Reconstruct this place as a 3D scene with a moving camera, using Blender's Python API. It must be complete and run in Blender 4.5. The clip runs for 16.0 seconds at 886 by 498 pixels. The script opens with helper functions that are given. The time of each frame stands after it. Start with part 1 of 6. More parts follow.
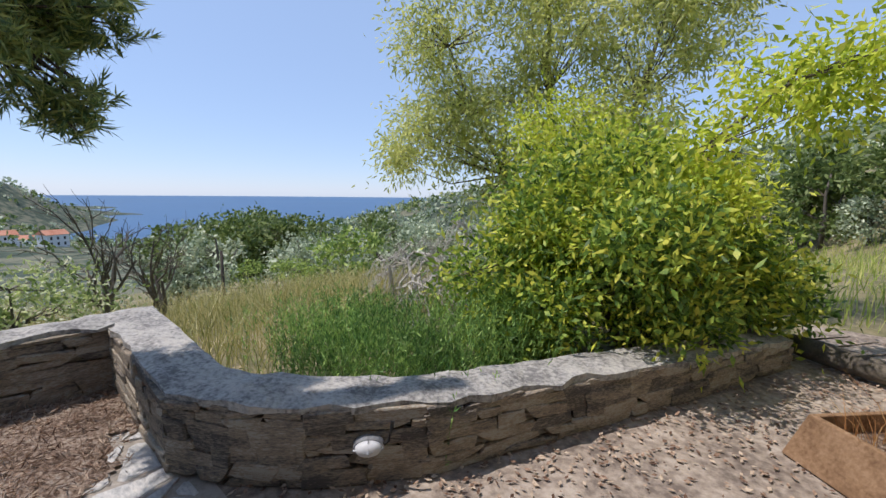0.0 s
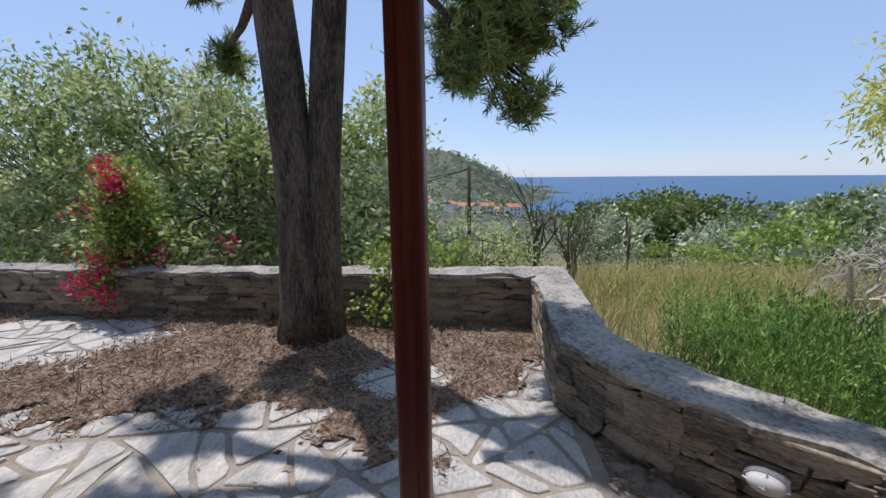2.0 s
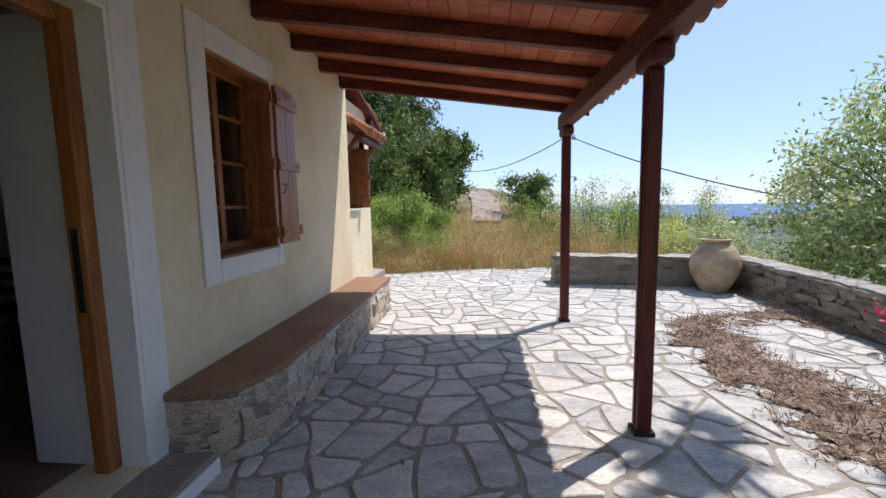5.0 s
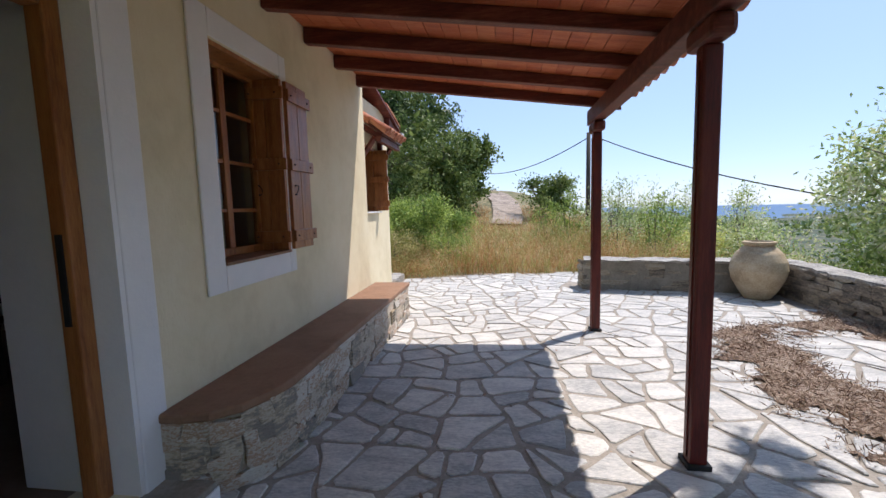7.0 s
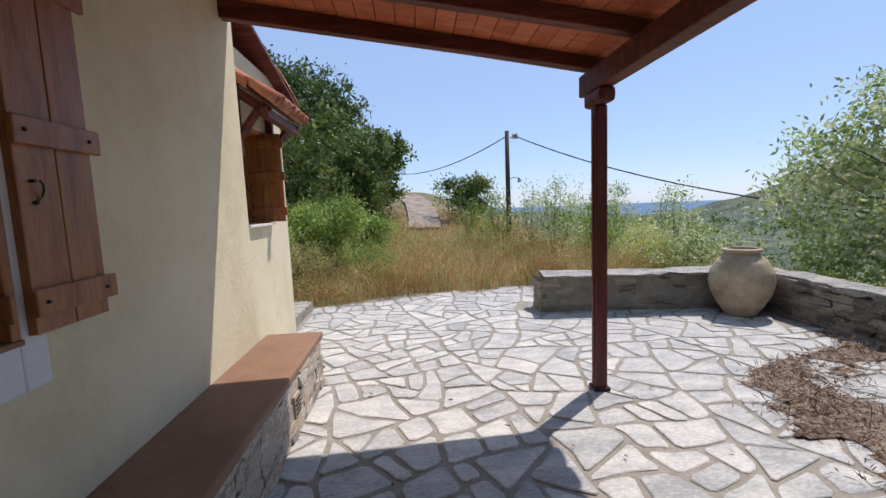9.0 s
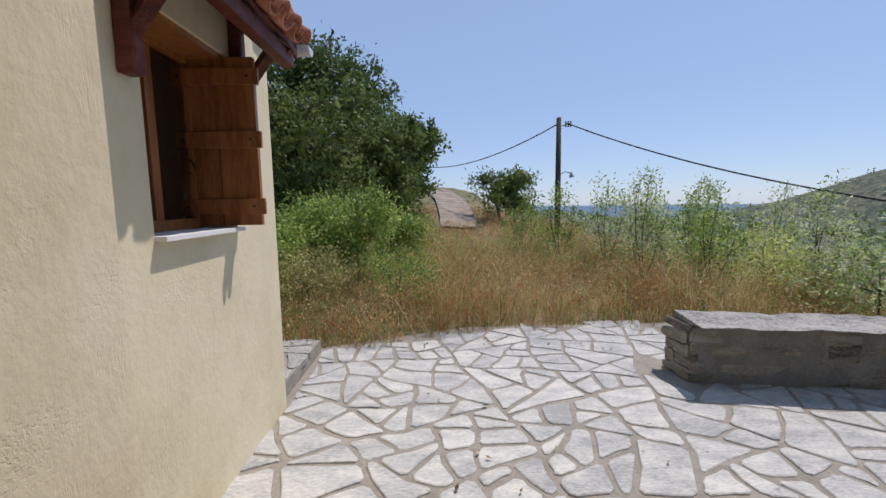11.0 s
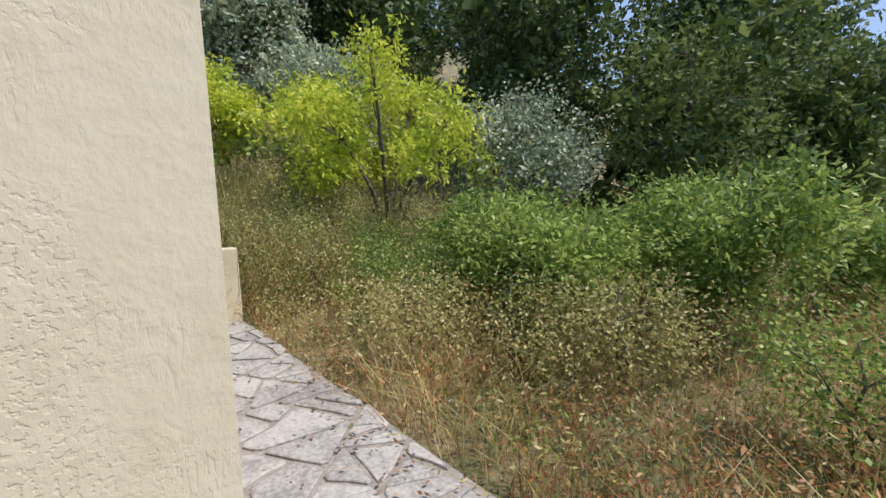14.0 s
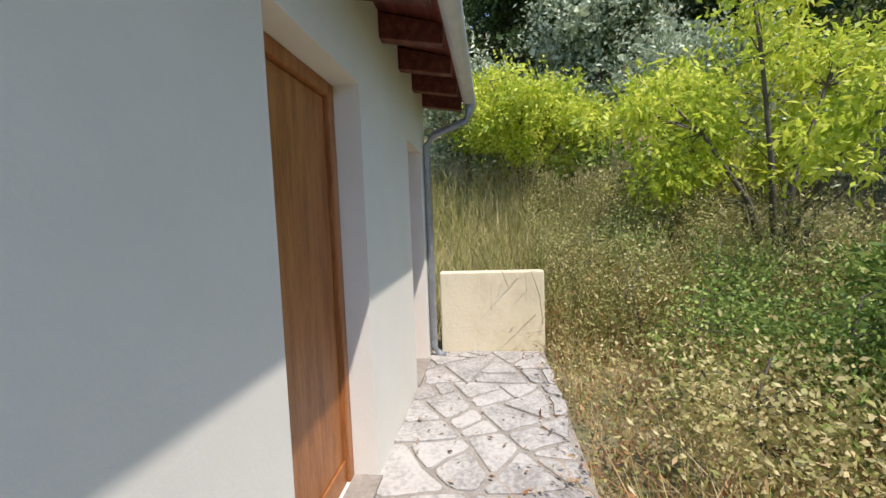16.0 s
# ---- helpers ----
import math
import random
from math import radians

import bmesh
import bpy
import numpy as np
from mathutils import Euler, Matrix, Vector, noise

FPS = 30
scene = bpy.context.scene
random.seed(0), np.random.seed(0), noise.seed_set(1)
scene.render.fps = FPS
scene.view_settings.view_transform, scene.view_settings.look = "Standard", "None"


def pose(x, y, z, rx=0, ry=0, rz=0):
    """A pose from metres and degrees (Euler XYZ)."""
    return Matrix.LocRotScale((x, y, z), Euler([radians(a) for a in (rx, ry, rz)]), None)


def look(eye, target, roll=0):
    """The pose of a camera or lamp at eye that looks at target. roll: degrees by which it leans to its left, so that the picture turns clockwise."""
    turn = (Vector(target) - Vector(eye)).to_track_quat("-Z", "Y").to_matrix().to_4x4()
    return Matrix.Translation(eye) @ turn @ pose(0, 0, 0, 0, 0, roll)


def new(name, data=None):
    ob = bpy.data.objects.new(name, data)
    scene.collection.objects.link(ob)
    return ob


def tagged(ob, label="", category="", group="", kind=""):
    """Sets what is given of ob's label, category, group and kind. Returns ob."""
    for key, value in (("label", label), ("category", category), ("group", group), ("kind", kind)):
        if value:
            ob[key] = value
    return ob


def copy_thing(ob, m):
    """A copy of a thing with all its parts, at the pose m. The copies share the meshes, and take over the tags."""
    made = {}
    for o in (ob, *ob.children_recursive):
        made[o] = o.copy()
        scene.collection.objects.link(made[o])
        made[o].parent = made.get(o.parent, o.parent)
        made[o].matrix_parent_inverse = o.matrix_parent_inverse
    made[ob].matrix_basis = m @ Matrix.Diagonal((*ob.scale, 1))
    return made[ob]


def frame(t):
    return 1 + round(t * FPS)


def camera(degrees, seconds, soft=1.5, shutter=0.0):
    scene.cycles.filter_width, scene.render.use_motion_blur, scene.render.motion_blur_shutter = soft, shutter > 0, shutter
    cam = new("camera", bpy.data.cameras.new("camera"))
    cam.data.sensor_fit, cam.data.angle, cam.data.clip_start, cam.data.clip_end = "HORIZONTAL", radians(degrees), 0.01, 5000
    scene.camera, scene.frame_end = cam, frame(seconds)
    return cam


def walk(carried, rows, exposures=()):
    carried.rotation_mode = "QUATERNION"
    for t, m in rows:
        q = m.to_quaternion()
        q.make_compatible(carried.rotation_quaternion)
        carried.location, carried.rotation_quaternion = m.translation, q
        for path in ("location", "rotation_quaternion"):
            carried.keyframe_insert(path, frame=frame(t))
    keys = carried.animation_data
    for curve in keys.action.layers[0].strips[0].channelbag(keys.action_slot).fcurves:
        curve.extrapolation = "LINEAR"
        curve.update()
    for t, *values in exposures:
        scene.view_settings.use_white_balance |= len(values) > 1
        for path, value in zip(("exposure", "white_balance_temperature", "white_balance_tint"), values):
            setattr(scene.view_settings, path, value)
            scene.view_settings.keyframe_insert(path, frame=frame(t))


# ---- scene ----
cam = camera(93.7, 16.0)
METRES, EYE, TILT, LEAN, TURN = 8.9, 1.5, 0.0, 0.0, 41.1
ROWS = [
    (0.0, 0.0, 0.0, 0.0, 0.09, -7.71, -0.7),
    (0.5, -0.0001, 0.0028, -0.0004, 14.16, -8.59, -0.29),
    (1.0, 0.005, 0.0039, -0.0013, 27.64, -9.65, 0.13),
    (1.5, 0.0094, 0.0022, -0.0037, 40.05, -10.21, 0.47),
    (2.0, 0.0035, 0.0054, -0.0055, 52.86, -10.38, 0.72),
    (2.5, -0.0132, 0.0139, -0.0076, 66.35, -9.72, 0.72),
    (3.0, -0.0208, 0.021, -0.0074, 84.9, -8.82, 0.36),
    (3.5, -0.0196, 0.025, -0.0068, 105.34, -8.23, 0.35),
    (4.0, -0.0145, 0.021, -0.0064, 124.85, -7.47, 0.6),
    (4.5, -0.0072, 0.0175, -0.0065, 141.61, -6.48, 0.62),
    (7.0, -0.0211, -0.0097, -0.0085, 146.93, -5.82, 1.53),
    (7.5, -0.0385, -0.0429, -0.0071, 140.91, -6.37, 1.64),
    (8.0, -0.0644, -0.086, -0.0060, 136.85, -6.09, 2.07),
    (8.5, -0.0864, -0.1324, -0.0022, 134.30, -5.99, 2.35),
    (11.0, -0.242, -0.3921, 0.0001, 137.66, -6.41, 0.89),
    (11.5, -0.2766, -0.4389, -0.0007, 141.54, -6.61, 0.62),
    (12.0, -0.3092, -0.4868, -0.0027, 144.77, -7.33, 1.03),
    (12.5, -0.3414, -0.5293, -0.0015, 148.74, -7.95, 1.55),
    (13.0, -0.3722, -0.572, 0.0005, 156.59, -8.11, 1.42),
    (13.5, -0.3947, -0.6175, 0.0008, 169.56, -7.76, 1.2),
    (14.0, -0.4164, -0.6592, 0.0028, 187.34, -7.41, 1.11),
    (14.5, -0.4251, -0.6927, 0.0036, 203.47, -6.87, 1.37),
    (15.0, -0.4182, -0.7291, 0.0061, 217.77, -5.99, 1.68),
    (15.5, -0.4148, -0.7594, 0.0078, 228.72, -5.01, 1.89),
    (16.0, -0.4122, -0.7868, 0.0086, 235.44, -4.63, 2.07),
]
walk(cam, [(t, pose(0, 0, EYE, TILT, LEAN, TURN) @ pose(METRES * x, METRES * y, METRES * z, 90 + pitch, roll, yaw)) for t, x, y, z, yaw, pitch, roll in ROWS],
     exposures=[(t, e, 6500, 18) for t, e in ((0.0, 0.65), (2.0, 0.55), (3.5, 0.55), (4.5, 0.9), (7.0, 0.98), (8.5, 0.75), (11.0, 0.35), (13.0, 0.42), (14.5, 0.82), (16.0, 0.95))])

# ---- world, sun ----
SUN_EL, SUN_DIR = 62.5, Vector((-0.76, -0.65, 0)).normalized()
world = bpy.data.worlds.new("world")
scene.world = world
world.use_nodes = True
wn = world.node_tree
sky = wn.nodes.new("ShaderNodeTexSky")
sky.sky_type, sky.sun_disc = "NISHITA", False
sky.sun_elevation = radians(SUN_EL)
sky.sun_rotation = math.atan2(SUN_DIR.x, SUN_DIR.y)
sky.altitude, sky.air_density, sky.dust_density, sky.ozone_density = 20, 0.9, 0.1, 3.2
wn.nodes["Background"].inputs[1].default_value = 0.132
haze = wn.nodes.new("ShaderNodeMix")
haze.data_type = "RGBA"
haze.inputs[0].default_value = 0.72
haze.inputs[7].default_value = (1.8, 2.65, 3.95, 1)
wn.links.new(sky.outputs[0], haze.inputs[6])
wn.links.new(haze.outputs[2], wn.nodes["Background"].inputs[0])
sun = new("sun", bpy.data.lights.new("sun", "SUN"))
sun.data.energy, sun.data.angle, sun.data.color = 2.7, radians(0.55), (1.0, 0.95, 0.86)
sun.matrix_world = look(SUN_DIR * math.cos(radians(SUN_EL)) * 50 + Vector((0, 0, 50 * math.sin(radians(SUN_EL)))), (0, 0, 0))

# ---- materials ----
def material(name, colours, scale=4.0, rough=0.8, bump=0.3, bump_scale=40.0, fine=0.35, metal=0.0, translucent=0.0, island=0.0, per_object=0.0, stretch=(1, 1, 1), spec=0.3, bump_dist=0.01, blend=(0.3, 0.7)):
    """A surface with broad patches of its colours, a fine grain, relief, and variation from piece to piece."""
    m = bpy.data.materials.new(name)
    m.use_nodes = True
    nt = m.node_tree
    b = nt.nodes["Principled BSDF"]
    tc, mp = nt.nodes.new("ShaderNodeTexCoord"), nt.nodes.new("ShaderNodeMapping")
    geo = nt.nodes.new("ShaderNodeNewGeometry")
    nt.links.new(geo.outputs["Position"], mp.inputs[0])
    mp.inputs["Scale"].default_value = stretch
    n1, n2, n3 = (nt.nodes.new("ShaderNodeTexNoise") for _ in range(3))
    for n, s, d in ((n1, scale, 6), (n2, scale * 9, 4), (n3, bump_scale, 5)):
        n.inputs["Scale"].default_value, n.inputs["Detail"].default_value = s, d
        n.inputs["Roughness"].default_value = 0.62
        nt.links.new(mp.outputs[0], n.inputs[0])
    add = nt.nodes.new("ShaderNodeMath"); add.operation = "MULTIPLY_ADD"
    sub = nt.nodes.new("ShaderNodeMath"); sub.operation = "SUBTRACT"
    nt.links.new(n2.outputs[0], sub.inputs[0]); sub.inputs[1].default_value = 0.5
    nt.links.new(sub.outputs[0], add.inputs[0]); add.inputs[1].default_value = fine * 1.6
    nt.links.new(n1.outputs[0], add.inputs[2])
    fac = add.outputs[0]
    for amount, node, socket in ((island, geo, "Random Per Island"), (per_object, nt.nodes.new("ShaderNodeObjectInfo"), "Random")):
        if amount:
            s2, a2 = nt.nodes.new("ShaderNodeMath"), nt.nodes.new("ShaderNodeMath")
            s2.operation, a2.operation = "SUBTRACT", "MULTIPLY_ADD"
            nt.links.new(node.outputs[socket], s2.inputs[0]); s2.inputs[1].default_value = 0.5
            nt.links.new(s2.outputs[0], a2.inputs[0]); a2.inputs[1].default_value = amount
            nt.links.new(fac, a2.inputs[2]); fac = a2.outputs[0]
    ramp = nt.nodes.new("ShaderNodeValToRGB")
    e = ramp.color_ramp.elements
    for i in range(len(colours) - 2):
        e.new(0.5)
    for i, c in enumerate(colours):
        e[i].position = blend[0] + (blend[1] - blend[0]) * i / max(1, len(colours) - 1)
        e[i].color = (*c, 1)
    nt.links.new(fac, ramp.inputs[0])
    nt.links.new(ramp.outputs[0], b.inputs["Base Color"])
    b.inputs["Roughness"].default_value, b.inputs["Metallic"].default_value = rough, metal
    b.inputs["Specular IOR Level"].default_value = spec
    if bump:
        bp = nt.nodes.new("ShaderNodeBump")
        bp.inputs["Strength"].default_value, bp.inputs["Distance"].default_value = bump, bump_dist
        nt.links.new(n3.outputs[0], bp.inputs["Height"]); nt.links.new(bp.outputs[0], b.inputs["Normal"])
    if translucent:
        tr, mix = nt.nodes.new("ShaderNodeBsdfTranslucent"), nt.nodes.new("ShaderNodeMixShader")
        nt.links.new(ramp.outputs[0], tr.inputs[0]); mix.inputs[0].default_value = translucent
        nt.links.new(b.outputs[0], mix.inputs[1]); nt.links.new(tr.outputs[0], mix.inputs[2])
        nt.links.new(mix.outputs[0], nt.nodes["Material Output"].inputs[0])
    return m


PLASTER = material("cream_plaster", [(0.63, 0.55, 0.37), (0.73, 0.65, 0.46), (0.77, 0.70, 0.52)], 1.3, 0.9, 0.30, 30, 0.18, stretch=(1, 1, 0.8), bump_dist=0.012)
def gouge(m, amount):
    """Trowel marks in patches: small torn pits and short upright strokes."""
    nt = m.node_tree
    geo = next(n for n in nt.nodes if n.type == "NEW_GEOMETRY")
    bump = next(n for n in nt.nodes if n.type == "BUMP")
    old = bump.inputs["Height"].links[0].from_socket
    total = old
    for k, stretch in enumerate(((75, 75, 75), (95, 95, 22))):
        mp, st, patch, lim, keep, mul, add = (nt.nodes.new(q) for q in ("ShaderNodeMapping", "ShaderNodeTexNoise", "ShaderNodeTexNoise", "ShaderNodeMapRange", "ShaderNodeMapRange", "ShaderNodeMath", "ShaderNodeMath"))
        mp.inputs["Scale"].default_value = stretch
        mp.inputs["Location"].default_value = (3.0 * k, 1.7 * k, 0.6 * k)
        nt.links.new(geo.outputs["Position"], mp.inputs[0]); nt.links.new(mp.outputs[0], st.inputs[0])
        st.inputs["Scale"].default_value, st.inputs["Detail"].default_value = 1.0, 2
        nt.links.new(geo.outputs["Position"], patch.inputs[0])
        patch.inputs["Scale"].default_value, patch.inputs["Detail"].default_value = 2.3 + 1.1 * k, 3
        nt.links.new(st.outputs[0], lim.inputs[0]); lim.inputs[1].default_value, lim.inputs[2].default_value = 0.53, 0.60
        nt.links.new(patch.outputs[0], keep.inputs[0]); keep.inputs[1].default_value, keep.inputs[2].default_value = 0.56, 0.66
        mul.operation = "MULTIPLY"; nt.links.new(lim.outputs[0], mul.inputs[0]); nt.links.new(keep.outputs[0], mul.inputs[1])
        add.operation = "MULTIPLY_ADD"; nt.links.new(mul.outputs[0], add.inputs[0]); add.inputs[1].default_value = -amount
        nt.links.new(total, add.inputs[2]); total = add.outputs[0]
    nt.links.new(total, bump.inputs["Height"])


gouge(PLASTER, 0.6)
SMOOTH = material("smooth_plaster", [(0.70, 0.68, 0.60), (0.78, 0.76, 0.68)], 0.9, 0.9, 0.15, 60, 0.12)
WHITE = material("white_paint", [(0.74, 0.75, 0.76), (0.82, 0.82, 0.82)], 2, 0.75, 0.2, 50, 0.2)
FLAG = material("flagstone", [(0.33, 0.335, 0.33), (0.45, 0.45, 0.435), (0.54, 0.53, 0.50), (0.66, 0.64, 0.59)], 3.2, 0.7, 0.5, 30, 0.5, per_object=0.24, stretch=(1, 2.2, 1), bump_dist=0.012)
PATHFLAG = material("pale_path_stone", [(0.27, 0.255, 0.235), (0.40, 0.385, 0.355), (0.52, 0.495, 0.455)], 4, 0.75, 0.5, 30, 0.6, per_object=0.22, bump_dist=0.012)
PATHMORTAR = material("pale_path_mortar", [(0.26, 0.235, 0.20), (0.38, 0.35, 0.305)], 6, 0.95, 0.6, 70, 0.6)
MORTAR = material("mortar", [(0.25, 0.225, 0.19), (0.37, 0.335, 0.29)], 5, 0.95, 0.6, 70, 0.5)
SCHIST = material("schist", [(0.10, 0.09, 0.08), (0.22, 0.19, 0.155), (0.32, 0.26, 0.19), (0.40, 0.37, 0.31)], 4, 0.85, 0.8, 35, 0.6, per_object=0.3, stretch=(1, 1, 4), bump_dist=0.02)
BENCHSTONE = material("bench_stone", [(0.28, 0.26, 0.23), (0.50, 0.42, 0.31), (0.58, 0.54, 0.47), (0.42, 0.27, 0.17), (0.62, 0.59, 0.53)], 3, 0.85, 0.8, 35, 0.5, per_object=0.5, stretch=(1, 1, 2.5), bump_dist=0.02)
WALLMORTAR = material("wall_mortar", [(0.19, 0.175, 0.15), (0.31, 0.285, 0.245)], 6, 0.95, 0.8, 50, 0.5)
CAP = material("weathered_cap", [(0.16, 0.155, 0.15), (0.34, 0.33, 0.31), (0.46, 0.44, 0.40)], 4, 0.9, 0.7, 40, 0.7, bump_dist=0.02)
REDWOOD = material("red_stained_wood", [(0.065, 0.007, 0.006), (0.115, 0.013, 0.010), (0.15, 0.026, 0.016)], 3, 0.38, 0.25, 60, 0.4, stretch=(6, 6, 0.6), spec=0.4)
BEAMWOOD = material("dark_red_rafters", [(0.06, 0.014, 0.011), (0.12, 0.028, 0.02), (0.20, 0.06, 0.04)], 3, 0.5, 0.3, 60, 0.4, stretch=(0.6, 6, 6))
BOARDS = material("red_boards", [(0.34, 0.07, 0.028), (0.48, 0.12, 0.045), (0.56, 0.18, 0.075)], 3, 0.5, 0.3, 60, 0.4, stretch=(0.5, 5, 5), per_object=0.2)
SHUTTER = material("varnished_brown_wood", [(0.20, 0.066, 0.022), (0.34, 0.125, 0.042), (0.42, 0.175, 0.062)], 4, 0.35, 0.2, 60, 0.4, stretch=(5, 5, 0.5), spec=0.45)
DOORWOOD = material("orange_brown_wood", [(0.22, 0.075, 0.022), (0.36, 0.135, 0.04), (0.44, 0.19, 0.06)], 4, 0.38, 0.2, 60, 0.4, stretch=(5, 5, 0.5), spec=0.45)
TILE = material("terracotta_tile", [(0.36, 0.13, 0.075), (0.50, 0.20, 0.12), (0.58, 0.29, 0.19)], 5, 0.85, 0.4, 60, 0.5, per_object=0.3)
BENCHTOP = material("brown_cement", [(0.21, 0.118, 0.074), (0.27, 0.155, 0.098), (0.31, 0.185, 0.118)], 3, 0.7, 0.3, 80, 0.25)
JARCLAY = material("pale_clay", [(0.30, 0.23, 0.15), (0.44, 0.35, 0.24), (0.52, 0.44, 0.32)], 5, 0.9, 0.4, 60, 0.4)
PINEBARK = material("pine_bark", [(0.045, 0.036, 0.03), (0.12, 0.095, 0.08), (0.21, 0.175, 0.15)], 7, 0.95, 1.0, 16, 0.7, stretch=(1, 1, 0.25), bump_dist=0.05)
BARK = material("grey_bark", [(0.08, 0.07, 0.06), (0.17, 0.15, 0.12)], 8, 0.95, 0.6, 40, 0.5)
DEADWOOD = material("bleached_twigs", [(0.42, 0.39, 0.35), (0.62, 0.58, 0.53)], 8, 0.95, 0.3, 40, 0.5)
LITTER = material("pine_litter", [(0.12, 0.08, 0.057), (0.25, 0.172, 0.125), (0.36, 0.27, 0.205), (0.46, 0.38, 0.31)], 4, 0.95, 1.0, 90, 1.0, bump_dist=0.03)
LITTERBIT = material("dry_needles", [(0.10, 0.055, 0.036), (0.30, 0.20, 0.14), (0.50, 0.40, 0.30)], 6, 0.9, 0, 40, 0.5, island=0.5)
CONCRETE = material("worn_concrete", [(0.15, 0.12, 0.10), (0.29, 0.24, 0.195), (0.42, 0.36, 0.30)], 2, 0.95, 0.6, 60, 0.6)
METAL = material("grey_metal", [(0.30, 0.32, 0.35), (0.42, 0.44, 0.47)], 6, 0.45, 0.1, 60, 0.4, metal=0.6)
GUTTER = material("pale_gutter", [(0.50, 0.52, 0.54), (0.62, 0.63, 0.64)], 6, 0.5, 0.1, 60, 0.3)
DARK = material("black_rubber", [(0.012, 0.012, 0.012), (0.03, 0.03, 0.03)], 6, 0.6, 0.1, 60, 0.3)
POLEWOOD = material("tarred_pole", [(0.05, 0.04, 0.035), (0.10, 0.085, 0.07)], 6, 0.9, 0.4, 40, 0.4, stretch=(4, 4, 0.4))
INTERIOR = material("interior_plaster", [(0.50, 0.49, 0.46), (0.58, 0.57, 0.54)], 2, 0.9, 0.1, 60, 0.2)
TILEFLOOR = material("interior_tiles", [(0.20, 0.15, 0.11), (0.30, 0.23, 0.17)], 3, 0.4, 0.1, 60, 0.3)


def leafmat(name, colours, trans=0.48, scale=1.2):
    colours = [tuple(min(0.75, 2.1 * c) for c in q) for q in colours]
    return material(name, colours, scale, 0.5, 0, 40, 0.4, translucent=trans, island=0.45, spec=0.35)


L_ALMOND = leafmat("almond_leaf", [(0.18, 0.20, 0.06), (0.29, 0.31, 0.09), (0.36, 0.36, 0.14)])
L_YELLOW = leafmat("yellow_green_leaf", [(0.15, 0.20, 0.02), (0.31, 0.36, 0.035), (0.44, 0.46, 0.06)], 0.45)
L_BAY = leafmat("bay_leaf", [(0.035, 0.07, 0.014), (0.09, 0.15, 0.025), (0.19, 0.25, 0.04), (0.34, 0.34, 0.05)], 0.38, 2.0)
L_ROSE = leafmat("rosemary_leaf", [(0.035, 0.085, 0.022), (0.09, 0.165, 0.042), (0.19, 0.28, 0.075)], 0.3)
L_WEST = leafmat("glossy_leaf", [(0.08, 0.12, 0.035), (0.18, 0.23, 0.08), (0.29, 0.33, 0.15), (0.36, 0.38, 0.27)], 0.38)
L_PINE = leafmat("pine_needle", [(0.04, 0.07, 0.032), (0.09, 0.135, 0.05), (0.22, 0.24, 0.08)], 0.25)
L_OAK = leafmat("oak_leaf", [(0.03, 0.052, 0.012), (0.07, 0.10, 0.026), (0.125, 0.155, 0.05)], 0.35, 0.6)
L_DARK = leafmat("dark_pine_leaf", [(0.016, 0.034, 0.010), (0.04, 0.066, 0.018), (0.075, 0.105, 0.032)], 0.3, 0.6)
L_OLIVE = leafmat("olive_leaf", [(0.09, 0.12, 0.07), (0.19, 0.225, 0.145), (0.30, 0.325, 0.23)], 0.2, 0.6)
L_HERB = leafmat("green_herb", [(0.055, 0.098, 0.021), (0.125, 0.178, 0.038), (0.225, 0.27, 0.072)], 0.38)
L_STRAW = leafmat("straw", [(0.14, 0.065, 0.026), (0.25, 0.12, 0.048), (0.30, 0.18, 0.082), (0.36, 0.29, 0.165)], 0.4, 0.7)
L_LAWN = leafmat("fresh_grass", [(0.12, 0.17, 0.03), (0.22, 0.26, 0.06), (0.33, 0.32, 0.12)], 0.45, 0.7)
L_WEED = leafmat("half_dry_weed", [(0.10, 0.11, 0.03), (0.20, 0.19, 0.065), (0.31, 0.265, 0.13)], 0.3, 0.7)
L_PINK = leafmat("bougainvillea_bract", [(0.30, 0.004, 0.05), (0.35, 0.010, 0.10), (0.34, 0.035, 0.03)], 0.3)
GROUND = material("dry_ground", [(0.10, 0.11, 0.05), (0.19, 0.17, 0.09), (0.30, 0.25, 0.15)], 0.35, 0.95, 0.6, 12, 0.8, bump_dist=0.05)
FARHILL = material("far_scrub", [(0.04, 0.06, 0.04), (0.075, 0.095, 0.06), (0.15, 0.15, 0.10)], 0.012, 0.95, 0.0, 12, 1.2, blend=(0.36, 0.66))
SEA = material("sea_water", [(0.012, 0.07, 0.17), (0.016, 0.085, 0.20)], 0.004, 0.35, 0.3, 0.6, 0.3, spec=0.3, bump_dist=0.3)

